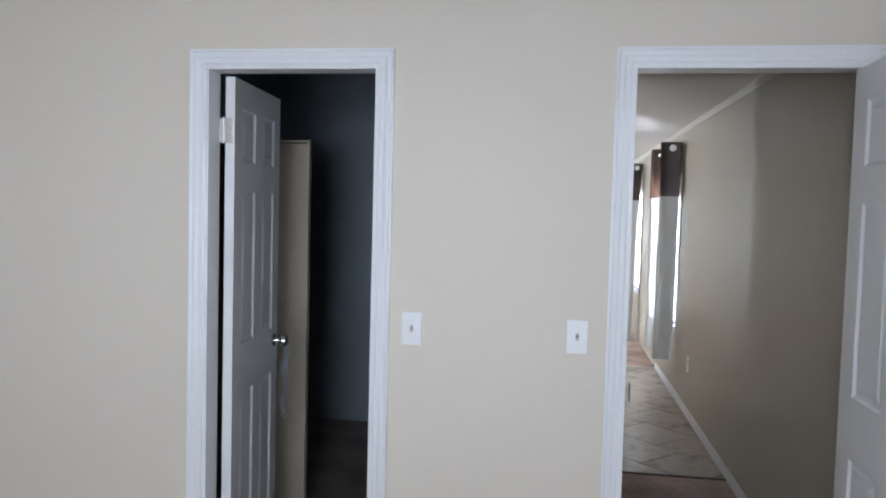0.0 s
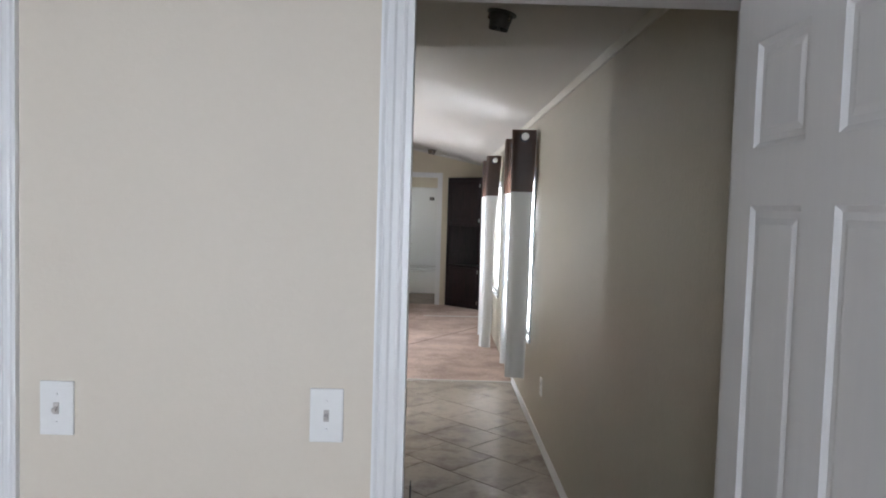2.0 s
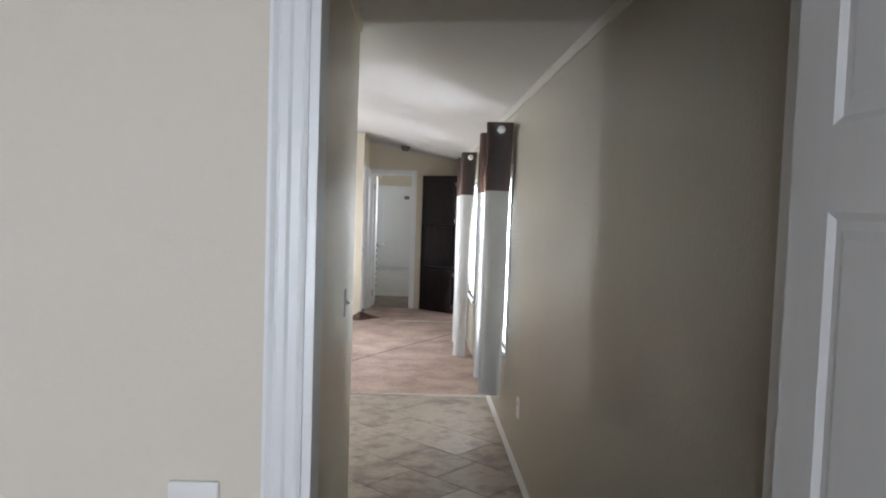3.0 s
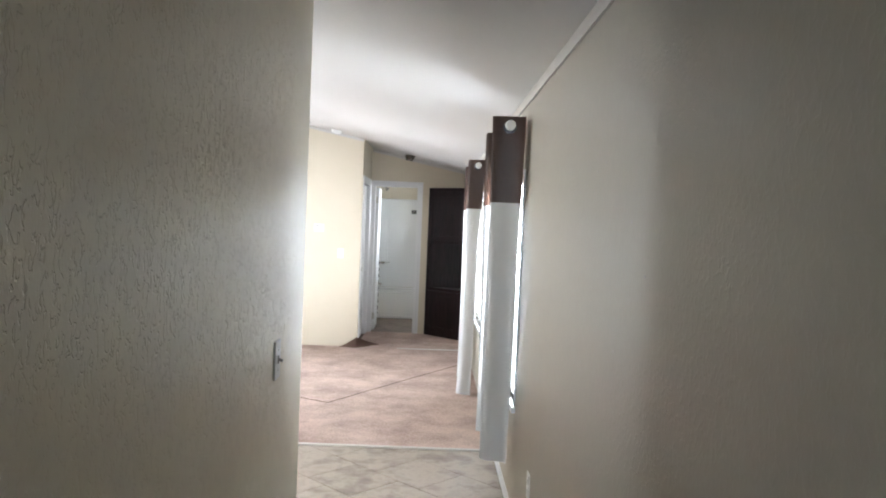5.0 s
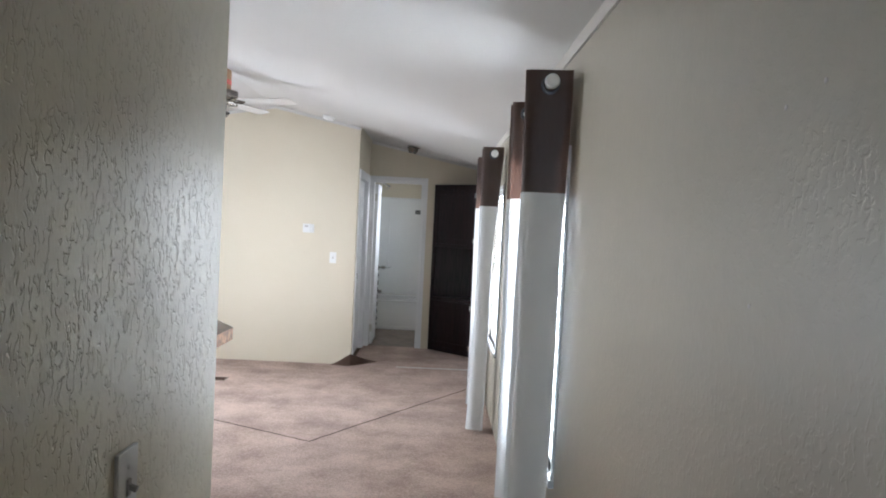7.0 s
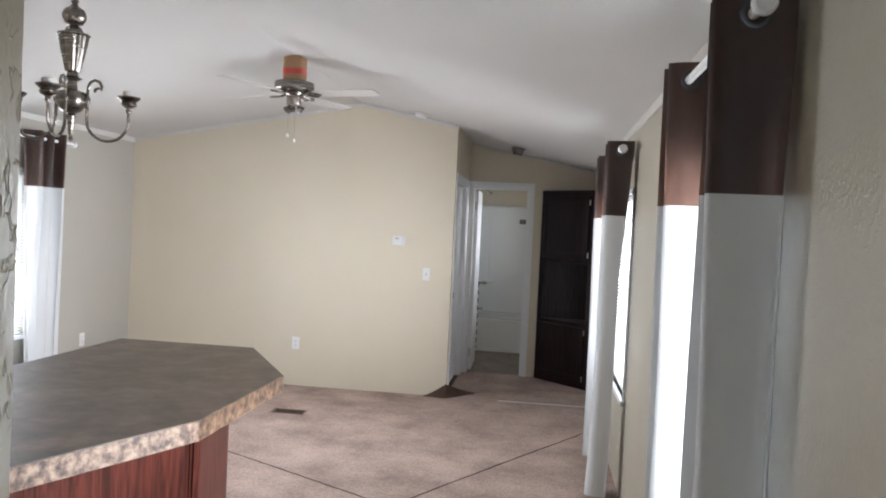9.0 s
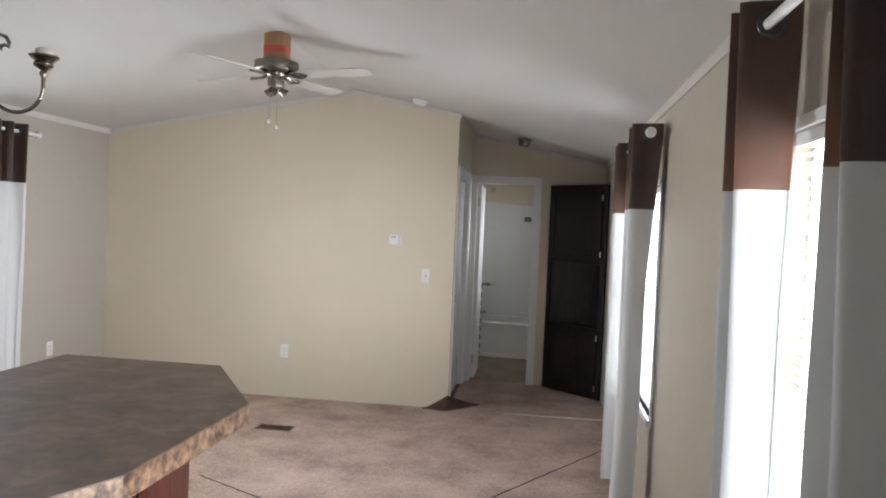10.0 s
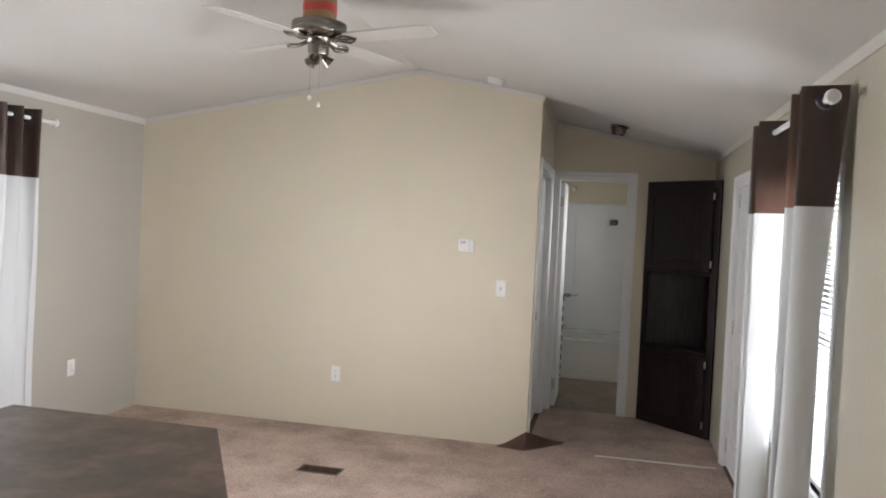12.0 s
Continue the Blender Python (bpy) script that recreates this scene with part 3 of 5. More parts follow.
# ---- casings, doors ----
def casing(name, width_axis, lo, hi, top, plane, side, w=0.066, w_lo=None, w_hi=None, depth=(0.0, 0.09), label="white moulded door casing"):
    """A moulded surround and its jamb. width_axis 'x' or 'y'; plane: wall face; side: the way it faces; depth: jamb's reach behind the face."""
    def P(a, d, z):
        return (a, plane + side * d, z) if width_axis == "x" else (plane + side * d, a, z)
    frame_ob = thing(name, P((lo + hi) / 2, 0, 0), label, "door frame", "", "structure")
    w_lo, w_hi = w_lo or w, w_hi or w
    prof = [(0.0, 0.0), (0.0, 0.009), (0.10, 0.011), (0.18, 0.009), (0.40, 0.010), (0.50, 0.0135), (0.68, 0.0145), (0.76, 0.0125), (0.90, 0.0165), (1.0, 0.016), (1.0, 0.0)]

    def strip(nm, path):
        bm = bmesh.new()
        rows = [[bm.verts.new(P(a0 + (a1 - a0) * u, d, z0 + (z1 - z0) * u)) for u, d in prof] for a0, z0, a1, z1 in path]
        for p, q in zip(rows, rows[1:]):
            for i in range(len(prof) - 1):
                bm.faces.new((p[i], p[i + 1], q[i + 1], q[i]))
        bm.faces.new(rows[0]), bm.faces.new(rows[-1][::-1])
        part(nm, bm, M_trim, frame_ob)
    strip("side_casing", [(lo, 0.004, lo - w_lo, 0.004), (lo, top, lo - w_lo, top + w)])
    strip("side_casing", [(hi, 0.004, hi + w_hi, 0.004), (hi, top, hi + w_hi, top + w)])
    strip("head_casing", [(lo, top, lo - w_lo, top + w), (hi, top, hi + w_hi, top + w)])
    d0, d1 = -depth[0], -depth[1]
    t = 0.014

    def slab(nm, a0, a1, z0, z1, da, db):
        bm = bmesh.new()
        p, q = P(a0, da, z0), P(a1, db, z1)
        box(bm, min(p[0], q[0]), max(p[0], q[0]), min(p[1], q[1]), max(p[1], q[1]), z0, z1, bevel=0.0015)
        part(nm, bm, M_trim, frame_ob)
    slab("jamb", lo - 0.002, lo + t, 0.004, top - t, 0.003, d1)
    slab("jamb", hi - t, hi + 0.002, 0.004, top - t, 0.003, d1)
    slab("head_jamb", lo - 0.002, hi + 0.002, top - t, top + 0.002, 0.003, d1)
    return frame_ob


PANEL_RELIEF = [(0.0, 0.0005), (0.010, 0.0068), (0.022, 0.0068), (0.034, 0.0030)]   # inset from the panel's edge, depth below the face


def six_panel_door(name, width, height, m, label, knob=None, hinges=(), knob_at=0.94, thick=0.035, leaf_in_gap=False):
    """A white six-panel leaf; local x from the hinge, y through the leaf, z up. knob: 'knob' or 'lever'."""
    root = thing(name, m.translation, label, "door", "", "structure")
    stile, mid = 0.098 * min(1, width / 0.66), 0.105 * min(1, width / 0.66)
    pw = (width - 2 * stile - mid) / 2
    cols = [(stile, stile + pw), (width - stile - pw, width - stile)]
    k = height / 1.96
    rows = [(0.20 * k, 0.765 * k), (0.955 * k, 1.545 * k), (1.655 * k, 1.855 * k)]
    xs = [0, *cols[0], *cols[1], width]
    zs = [0.006, *[z for r in rows for z in r], height]
    h = thick / 2
    part("core", boxes((0.002, width - 0.002, -h + 0.007, h - 0.007, 0.008, height - 0.002), m=m), M_door, root)
    for i in (0, 2, 4):
        part("stile", boxes((xs[i], xs[i + 1], -h, h, zs[0], zs[-1]), m=m), M_door, root)
    for i in (1, 3):
        for j in (0, 2, 4, 6):
            part("rail", boxes((xs[i], xs[i + 1], -h, h, zs[j], zs[j + 1]), m=m), M_door, root)
    for xa, xb in cols:
        for za, zb in rows:
            bm = bmesh.new()
            loops = [[bm.verts.new(m @ Vector((x, side * y, z))) for x, z in ((xa + i, za + i), (xb - i, za + i), (xb - i, zb - i), (xa + i, zb - i))]
                     for side, row in ((-1, PANEL_RELIEF[::-1]), (1, PANEL_RELIEF)) for i, y in [(i, h - d) for i, d in row]]
            for a, b in zip(loops, loops[1:]):
                for q in range(4):
                    bm.faces.new((a[q], a[(q + 1) % 4], b[(q + 1) % 4], b[q]))
            bm.faces.new(loops[0]), bm.faces.new(loops[-1])
            part("panel", bm, M_door, root)
    for z in hinges:
        bm = bmesh.new()
        if leaf_in_gap:
            box(bm, -0.005, -0.001, -h + 0.005, h + 0.024, z - 0.045, z + 0.045, bevel=0.0012, m=m)
            lathe([(0.0055, z - 0.047), (0.006, z - 0.045), (0.006, z + 0.045), (0.0055, z + 0.047)], n=10, bm=bm, m=m @ Matrix.Translation((-0.006, h + 0.005, 0)))
        else:
            box(bm, -0.003, 0.0, -h + 0.004, h - 0.004, z - 0.045, z + 0.045, m=m)
            box(bm, -0.036, -0.003, -h - 0.004, -h - 0.001, z - 0.045, z + 0.045, m=m)
            lathe([(0.006, z - 0.047), (0.006, z + 0.047)], n=10, bm=bm, m=m @ Matrix.Translation((-0.002, -h - 0.004, 0)))
        part("hinge", bm, M_satin, root, "worn nickel hinge")
    if knob:
        for s in (-1, 1):
            kb = bmesh.new()
            mm = m @ Matrix.Translation((width - 0.06, s * h, knob_at)) @ Matrix.Rotation(radians(-90 * s), 4, "X")
            lathe([(0.031, 0), (0.031, 0.006), (0.014, 0.010), (0.011, 0.030), (0.020, 0.036), (0.027, 0.048), (0.024, 0.060), (0.010, 0.066)], n=20, bm=kb, m=mm)
            if knob == "lever":
                box(kb, -0.11, 0.0, s * (h + 0.045), s * (h + 0.057), -0.010, 0.010, bevel=0.003, m=m @ Matrix.Translation((width - 0.06, 0, knob_at)))
            part("door_knob", kb, M_chrome, root, "chrome door knob", True)
    return root


casing("trim_door_closet", "x", D1[0], D1[1], D1[3], Y_A, -1, w=0.053)
casing("trim_door_hall", "x", D2[0], D2[1], D2[3], Y_A, -1, w=0.053)
casing("trim_door_bath", "x", BATH[0], BATH[1], BATH[3], Y_BATH, -1, w=0.062, w_lo=0.048)
casing("trim_door_passage", "y", SIDE[0], SIDE[1], SIDE[3], X_NOOK, 1)
casing("trim_door_outside", "y", EXT[0], EXT[1], EXT[3], XR, -1, w=0.058, depth=(0.0, 0.12))

six_panel_door("door_closet", 0.555, 1.955, pose(-1.0625, 2.692, 0.0, 0, 0, 94), "white six-panel closet door standing open inwards", "knob", (1.76, 0.25), 0.90, leaf_in_gap=True)
six_panel_door("door_hall", 0.700, 1.955, pose(1.0525, 2.583, 0.0, 0, 0, -90), "white six-panel bedroom door standing open", "knob", (), 0.86)
six_panel_door("door_bath", 0.575, 1.955, pose(-0.092, 12.722, 0.012, 0, 0, 90.5), "white six-panel bathroom door standing open inwards", None, (1.79, 0.20), 0.94, leaf_in_gap=True)
six_panel_door("door_passage", 0.90, 1.96, pose(-0.235, 11.545, 0.0, 0, 0, 90), "white closed six-panel passage door", None, (), 0.92)
six_panel_door("door_outside", 0.90, 1.878, pose(1.185, 11.49, 0.006, 0, 0, -90), "white closed outside door with dark hinges", "knob", (1.79, 0.94, 0.14), 0.90)
part("strike_plate", boxes((X_NOOK - 0.004, X_NOOK + 0.0205, 11.475, 11.482, 0.90, 0.96)), M_nickel, bpy.data.objects["trim_door_passage"])

# ribbon hung over the closet door's knob
def ribbon_strip(points, width, twist):
    """A thin cloth ribbon down a line of points, turning about itself; twist: degrees at each point."""
    bm, rows = bmesh.new(), []
    for (x, y, z), a in zip(points, twist):
        c, s = math.cos(radians(a)) * width / 2, math.sin(radians(a)) * width / 2
        rows.append([bm.verts.new((x - c, y - s, z)), bm.verts.new((x + c, y + s, z))])
    for p, q in zip(rows, rows[1:]):
        bm.faces.new((p[0], p[1], q[1], q[0]))
    bmesh.ops.solidify(bm, geom=bm.faces[:], thickness=0.0016)
    return bm


lan = thing("lanyard", (-1.03, 3.215, 0.56), "pale grey cloth lanyard looped over a chrome door knob", "lanyard")
down = [(-1.040 + 0.006 * math.sin(i * 0.9), 3.222 + 0.004 * math.cos(i * 1.3), 0.905 - i * 0.024) for i in range(15)]
part("strap", ribbon_strip(down, 0.021, [20 + 50 * math.sin(i * 0.55) for i in range(15)]), M_ribbon, lan, "", True)
part("short_strap", ribbon_strip([(x + 0.016, y - 0.012, z) for x, y, z in down[:9]], 0.018, [70 - 11 * i for i in range(9)]), M_ribbon, lan, "", True)
part("knot", lathe([(0.006, -0.018), (0.017, -0.010), (0.021, 0.002), (0.015, 0.014), (0.005, 0.020)], n=12, m=Matrix.Translation((-1.036, 3.214, 0.892)) @ Matrix.Rotation(radians(24), 4, "Y"), flute=0.16, lobes=3), M_ribbon, lan, "", True)
part("clip", ring_mesh((-1.038, 3.222, 0.560), (0, 1, 0), 0.010, 0.0025, 14, 6), M_satin, lan, "small metal clip", True)


# ---- windows, blinds ----
def window(name, side, a0, a1, z0, z1):
    """A white framed sash window in an outer wall, its blind inside."""
    def P(a, d):   # d: metres outwards from the wall's inner face
        return {"R": (XR + d, a), "L": (XL - d, a), "B": (a, Y_BACK - d)}[side]

    def slab(nm, aa, ab, da, db, za, zb, material, parent, bevel=0.002, tilt=None, label=""):
        p, q = P(aa, da), P(ab, db)
        bm = boxes((min(p[0], q[0]), max(p[0], q[0]), min(p[1], q[1]), max(p[1], q[1]), za, zb), bevel=bevel)
        return part(nm, bm, material, parent, label)
    c = P((a0 + a1) / 2, 0.06)
    root = thing(name, (c[0], c[1], z0), "white vinyl sash window, bright with daylight", "window", "", "structure")
    f = 0.045
    for aa, ab, za, zb in ((a0, a0 + f, z0, z1), (a1 - f, a1, z0, z1), (a0 + f, a1 - f, z0, z0 + f), (a0 + f, a1 - f, z1 - f, z1), (a0 + f, a1 - f, (z0 + z1) / 2 - 0.02, (z0 + z1) / 2 + 0.02)):
        slab("window_frame", aa, ab, 0.055, 0.115, za, zb, M_plastic, root)
    zm = (z0 + z1) / 2
    for za, zb in ((z0 + f, zm - 0.02), (zm + 0.02, z1 - f)):
        pane = slab("pane", a0 + f, a1 - f, 0.084, 0.088, za, zb, M_glass, root, 0)
        pane.visible_shadow = False
    for aa, ab, za, zb in ((a0 - 0.03, a0 + 0.002, z0 - 0.03, z1 + 0.03), (a1 - 0.002, a1 + 0.03, z0 - 0.03, z1 + 0.03), (a0, a1, z1 - 0.002, z1 + 0.03)):
        slab("trim_strip", aa, ab, -0.009, 0.0, za, zb, M_trim, root)
    slab("window_sill", a0 - 0.035, a1 + 0.035, -0.022, 0.055, z0 - 0.03, z0, M_trim, root)
    # blind
    blind = thing("window_blind", (*P((a0 + a1) / 2, 0.03), z1), "white slatted window blind, lowered with open slats", "blind", "blinds")
    slab("head_rail", a0 + 0.008, a1 - 0.008, 0.012, 0.05, z1 - 0.035, z1 - 0.002, M_plastic, blind)
    slab("bottom_rail", a0 + 0.012, a1 - 0.012, 0.018, 0.044, z0 + 0.002, z0 + 0.016, M_plastic, blind)
    bm = bmesh.new()
    half, deep = (a1 - a0) / 2 - 0.012, 0.0135
    prof = [(-deep, 0.0), (-deep / 2, 0.0022), (0, 0.0030), (deep / 2, 0.0022), (deep, 0.0)]
    rows = []
    for s in (-half, half):
        rows.append([bm.verts.new((s, -d, z)) if side == "B" else bm.verts.new((d if side == "R" else -d, s, z)) for d, z in prof])
    for i in range(len(prof) - 1):
        bm.faces.new((rows[0][i], rows[0][i + 1], rows[1][i + 1], rows[1][i]))
    me = mesh_of("slat", bm, M_slat)
    z = z0 + 0.035
    inv = world_of(blind).inverted()
    while z < z1 - 0.04:
        ob = new("slat", me)
        ob.parent, ob.matrix_parent_inverse = blind, inv
        ob.location = (*P((a0 + a1) / 2, 0.031), z)
        z += 0.024
    for a in (a0 + 0.14, a1 - 0.14):
        p = P(a, 0.031)
        part("ladder_cord", tube([(p[0], p[1], z0 + 0.01), (p[0], p[1], z1 - 0.03)], 0.0012, 5), M_plastic, blind)
    return root


# builds the three added, unseen windows too
for wname, spec in WINDOWS.items():
    window(wname, *spec)


# ---- curtains and rods ----
def curtain(at_y, length, x_wall, x_room, top, band, bottom, flare, label, folds=4.0, group="window curtains", phase=0.0, tuck=0.02, relax=0.12):
    """A grommet curtain pushed together into deep pleats; it starts at at_y and runs towards +y (or -y for a negative length)."""
    root = thing("curtain", ((x_wall + x_room) / 2, at_y + length / 2, bottom), label, "curtain", group)
    n = int(folds * 18)

    def point(i, z):
        u = i / n
        a = 2 * math.pi * folds * u
        drop = max(0.0, (top - z) / (top - bottom))
        wave = math.cos(a)
        wave = math.copysign(abs(wave) ** 0.75, wave)
        mid, amp = (x_wall + x_room) / 2, (x_wall - x_room) / 2
        amp_here = amp * (1.0 - relax * min(1.0, drop * 1.8) + 0.10 * math.sin(7 * u + 4 * drop))
        x = mid + wave * amp_here + (x_room - mid) * flare * drop ** 1.5 * (0.6 + 0.4 * math.sin(5.1 * u + 1))
        y = at_y + length * (u + 0.035 * math.sin(2.3 * a + phase) * (0.3 + drop) + 0.02 * math.sin(9 * drop + 3 * u))
        zz = z
        if z == bottom:
            zz = z + 0.012 * math.sin(a * 0.5 + phase)
        if x_wall > 0:
            x = min(x, x_wall + 0.004 - tuck * min(1.0, drop * 2.6))
        else:
            x = max(x, x_wall - 0.004)
        return (x, y, zz)

    def sheet(nm, z0, z1, steps, material, thick):
        bm = bmesh.new()
        rows = [[bm.verts.new(point(i, z0 + (z1 - z0) * j / steps)) for i in range(n + 1)] for j in range(steps + 1)]
        for a, b in zip(rows, rows[1:]):
            for i in range(n):
                bm.faces.new((a[i], a[i + 1], b[i + 1], b[i]))
        if thick:
            bmesh.ops.solidify(bm, geom=bm.faces[:], thickness=thick)
        return part(nm, bm, material, root, "", True)
    b = sheet("top_band", band, top, 8, M_band, 0.0016)
    tagged(b, "bronze-brown satin top band")
    s = sheet("sheer_panel", bottom, band, 26, M_sheer, 0)
    tagged(s, "white translucent panel")
    # grommets where the rod passes through the pleats
    for k in range(int(folds * 2)):
        u = (k + 0.5) / (folds * 2)
        p = point(int(round(u * n)), top - 0.055)
        q = point(int(round(u * n)) + 1, top - 0.055)
        t = Vector(q) - Vector(p)
        axis = Vector((t.y, -t.x, 0)).normalized()
        part("grommet", ring_mesh(((x_wall + x_room) / 2, p[1], top - 0.055), axis, 0.027, 0.007), M_grommet, b, "", True)
    return root


def rod(x, y0, y1, z, wall_x, cap=0.026):
    root = thing("curtain_rod", (x, (y0 + y1) / 2, z), "white round curtain rod on wall brackets", "curtain rod", "curtain rods")
    part("pole", tube([(x, y0, z), (x, y1, z)], 0.0125, 16), M_rod, root, "", True)
    for y, s in ((y0, -1), (y1, 1)):
        m = Matrix.Translation((x, y, z)) @ Matrix.Rotation(radians(-90 * s), 4, "X")
        part("finial", lathe([(0.014, -0.002), (0.018, 0.004), (cap, 0.010), (cap, 0.024), (cap * 0.8, 0.030)], n=24, m=m), M_rod, root, "white round end cap", True)
    for y in (y0 + 0.26, y1 - 0.020):
        bm = boxes((min(x, wall_x), max(x, wall_x), y - 0.006, y + 0.006, z - 0.018, z - 0.012), bevel=0.001)
        s = 1 if wall_x > x else -1
        box(bm, min(wall_x, wall_x - s * 0.006), max(wall_x, wall_x - s * 0.006), y - 0.015, y + 0.015, z - 0.05, z + 0.02, bevel=0.001)
        part("bracket", bm, M_rod, root)
    return root


LABEL_C = "bronze-topped white sheer grommet curtain pushed to the window's edge"
curtain(6.33, 0.17, 1.124, 0.965, 2.088, 1.648, 0.305, 0.15, LABEL_C, 2.0, tuck=0.018)
curtain(7.03, 0.13, 1.112, 0.985, 2.088, 1.648, 0.262, 0.10, LABEL_C, 1.5, phase=1.1)
rod(1.040, 6.29, 7.24, 2.032, XR)
curtain(9.03, 0.20, 1.118, 0.975, 2.090, 1.662, 0.020, 0.75, LABEL_C, 2.5, phase=0.6, tuck=0.055)
curtain(9.86, 0.20, 1.118, 0.985, 2.090, 1.662, 0.020, 0.4, LABEL_C, 2.5, phase=2.0)
rod(1.046, 8.985, 10.13, 2.035, XR)
curtain(10.20, -0.40, -3.245, -3.125, 2.135, 1.715, 0.10, 0.2, LABEL_C, 3.0, phase=0.3, relax=0.62)
rod(-3.185, 8.60, 10.30, 2.080, XL)


# ---- wall plates and fixtures ----
def wall_plate(name, at, out, kind_of, label, group, w=0.070, h=0.114):
    """A switch or outlet plate on a wall; out: the way it faces."""
    o = Vector((*out, 0))
    right = Vector((-o.y, o.x, 0))
    m = Matrix((( right.x, o.x, 0, at[0]), (right.y, o.y, 0, at[1]), (0, 0, 1, at[2]), (0, 0, 0, 1)))
    root = thing(name, at, label, name.replace("_", " "), group)
    part("plate", boxes((-w / 2, w / 2, 0.0, 0.007, -h / 2, h / 2), bevel=0.0025, m=m), M_plastic, root)
    if kind_of == "switch":
        bm = boxes((-0.0055, 0.0055, 0.006, 0.010, -0.012, 0.012), m=m)
        box(bm, -0.004, 0.004, 0.006, 0.021, 0.000, 0.008, bevel=0.001, m=m @ Matrix.Rotation(radians(-18), 4, "X"))
        part("toggle", bm, M_socket, root)
        for z in (-0.030, 0.030):
            part("screw", lathe([(0.0032, 0), (0.0032, 0.0015), (0.002, 0.002)], n=10, m=m @ Matrix.Translation((0, 0.0068, z)) @ Matrix.Rotation(radians(-90), 4, "X")), M_plastic, root)
    else:
        for z in (-0.020, 0.020):
            bm = boxes((-0.016, 0.016, 0.006, 0.0095, z - 0.014, z + 0.014), bevel=0.002, m=m)
            part("socket", bm, M_plastic, root)
            bm = boxes((-0.0075, -0.0055, 0.0092, 0.0098, z - 0.002, z + 0.007), (0.0055, 0.0075, 0.0092, 0.0098, z - 0.002, z + 0.007), (-0.002, 0.002, 0.0092, 0.0098, z - 0.010, z - 0.006), m=m)
            part("slots", bm, M_black, root)
    return root


SW = "white toggle light switch on a painted wall"
wall_plate("light_switch", (-0.349, Y_A, 1.079), (0, -1), "switch", SW, "switches")
wall_plate("light_switch", (0.213, Y_A, 1.078), (0, -1), "switch", SW, "switches")
wall_plate("light_switch", (X_HALL, 4.755, 1.108), (1, 0), "switch", "worn white toggle switch on the textured hall wall", "switches")
wall_plate("light_switch", (-0.405, Y_FAR, 1.115), (0, -1), "switch", SW, "switches")
wall_plate("wall_outlet", (-1.610, Y_FAR, 0.405), (0, -1), "outlet", "white double wall outlet", "outlets")
wall_plate("wall_outlet", (XL, 10.66, 0.43), (1, 0), "outlet", "white double wall outlet", "outlets")
wall_plate("wall_outlet", (XR, 5.80, 0.385), (-1, 0), "outlet", "white double wall outlet", "outlets")

th = thing("thermostat", (-0.67, Y_FAR, 1.41), "small white wall thermostat", "thermostat")
part("backplate", boxes((-0.722, -0.612, Y_FAR - 0.006, Y_FAR, 1.362, 1.452), bevel=0.002), M_plastic, th)
part("cover", boxes((-0.726, -0.640, Y_FAR - 0.030, Y_FAR - 0.006, 1.366, 1.454), bevel=0.005), M_plastic, th)
part("display", boxes((-0.706, -0.668, Y_FAR - 0.0312, Y_FAR - 0.0298, 1.420, 1.438)), M_socket, th)

# small dents in the hall wall
for y, z in ((4.712, 1.703), (4.607, 1.721), (4.182, 1.435), (4.313, 1.556), (4.793, 1.415), (4.429, 1.226)):
    mm = Matrix.Translation((XR + 0.001, y, z)) @ Matrix.Rotation(radians(-90), 4, "Y")
    part("dent", lathe([(0.0035, 0.0), (0.0042, 0.0022), (0.0015, 0.0012)], n=9, m=mm), M_socket, bpy.data.objects["wall_right_hall"])

# strike plate on the hall doorway's jamb
part("strike_plate", boxes((0.3905, 0.3935, 2.615, 2.645, 0.865, 0.925)), M_black, bpy.data.objects["trim_door_hall"])


def ceiling_tilt(x, y, drop=0.0):
    """A frame under the sloping ceiling, its z along the slope's normal, pointing down out of it."""
    s = -1 if x > RIDGE_X else 1
    return Matrix.Translation((x, y, ceil(x) - drop)) @ Matrix.Rotation(math.atan(SLOPE_RIGHT if x > RIDGE_X else SLOPE_LEFT) * -s, 4, "Y") @ Matrix.Rotation(math.pi, 4, "X")


sd = thing("smoke_detector", (-0.466, 11.115, ceil(-0.466)), "round white smoke detector on the ceiling", "smoke detector")
part("base", lathe([(0.060, 0.0), (0.062, 0.010), (0.058, 0.014)], m=ceiling_tilt(-0.466, 11.115)), M_plastic, sd, "", True)
part("cover", lathe([(0.054, 0.014), (0.055, 0.024), (0.046, 0.036), (0.015, 0.040)], m=ceiling_tilt(-0.466, 11.115)), M_plastic, sd, "", True)


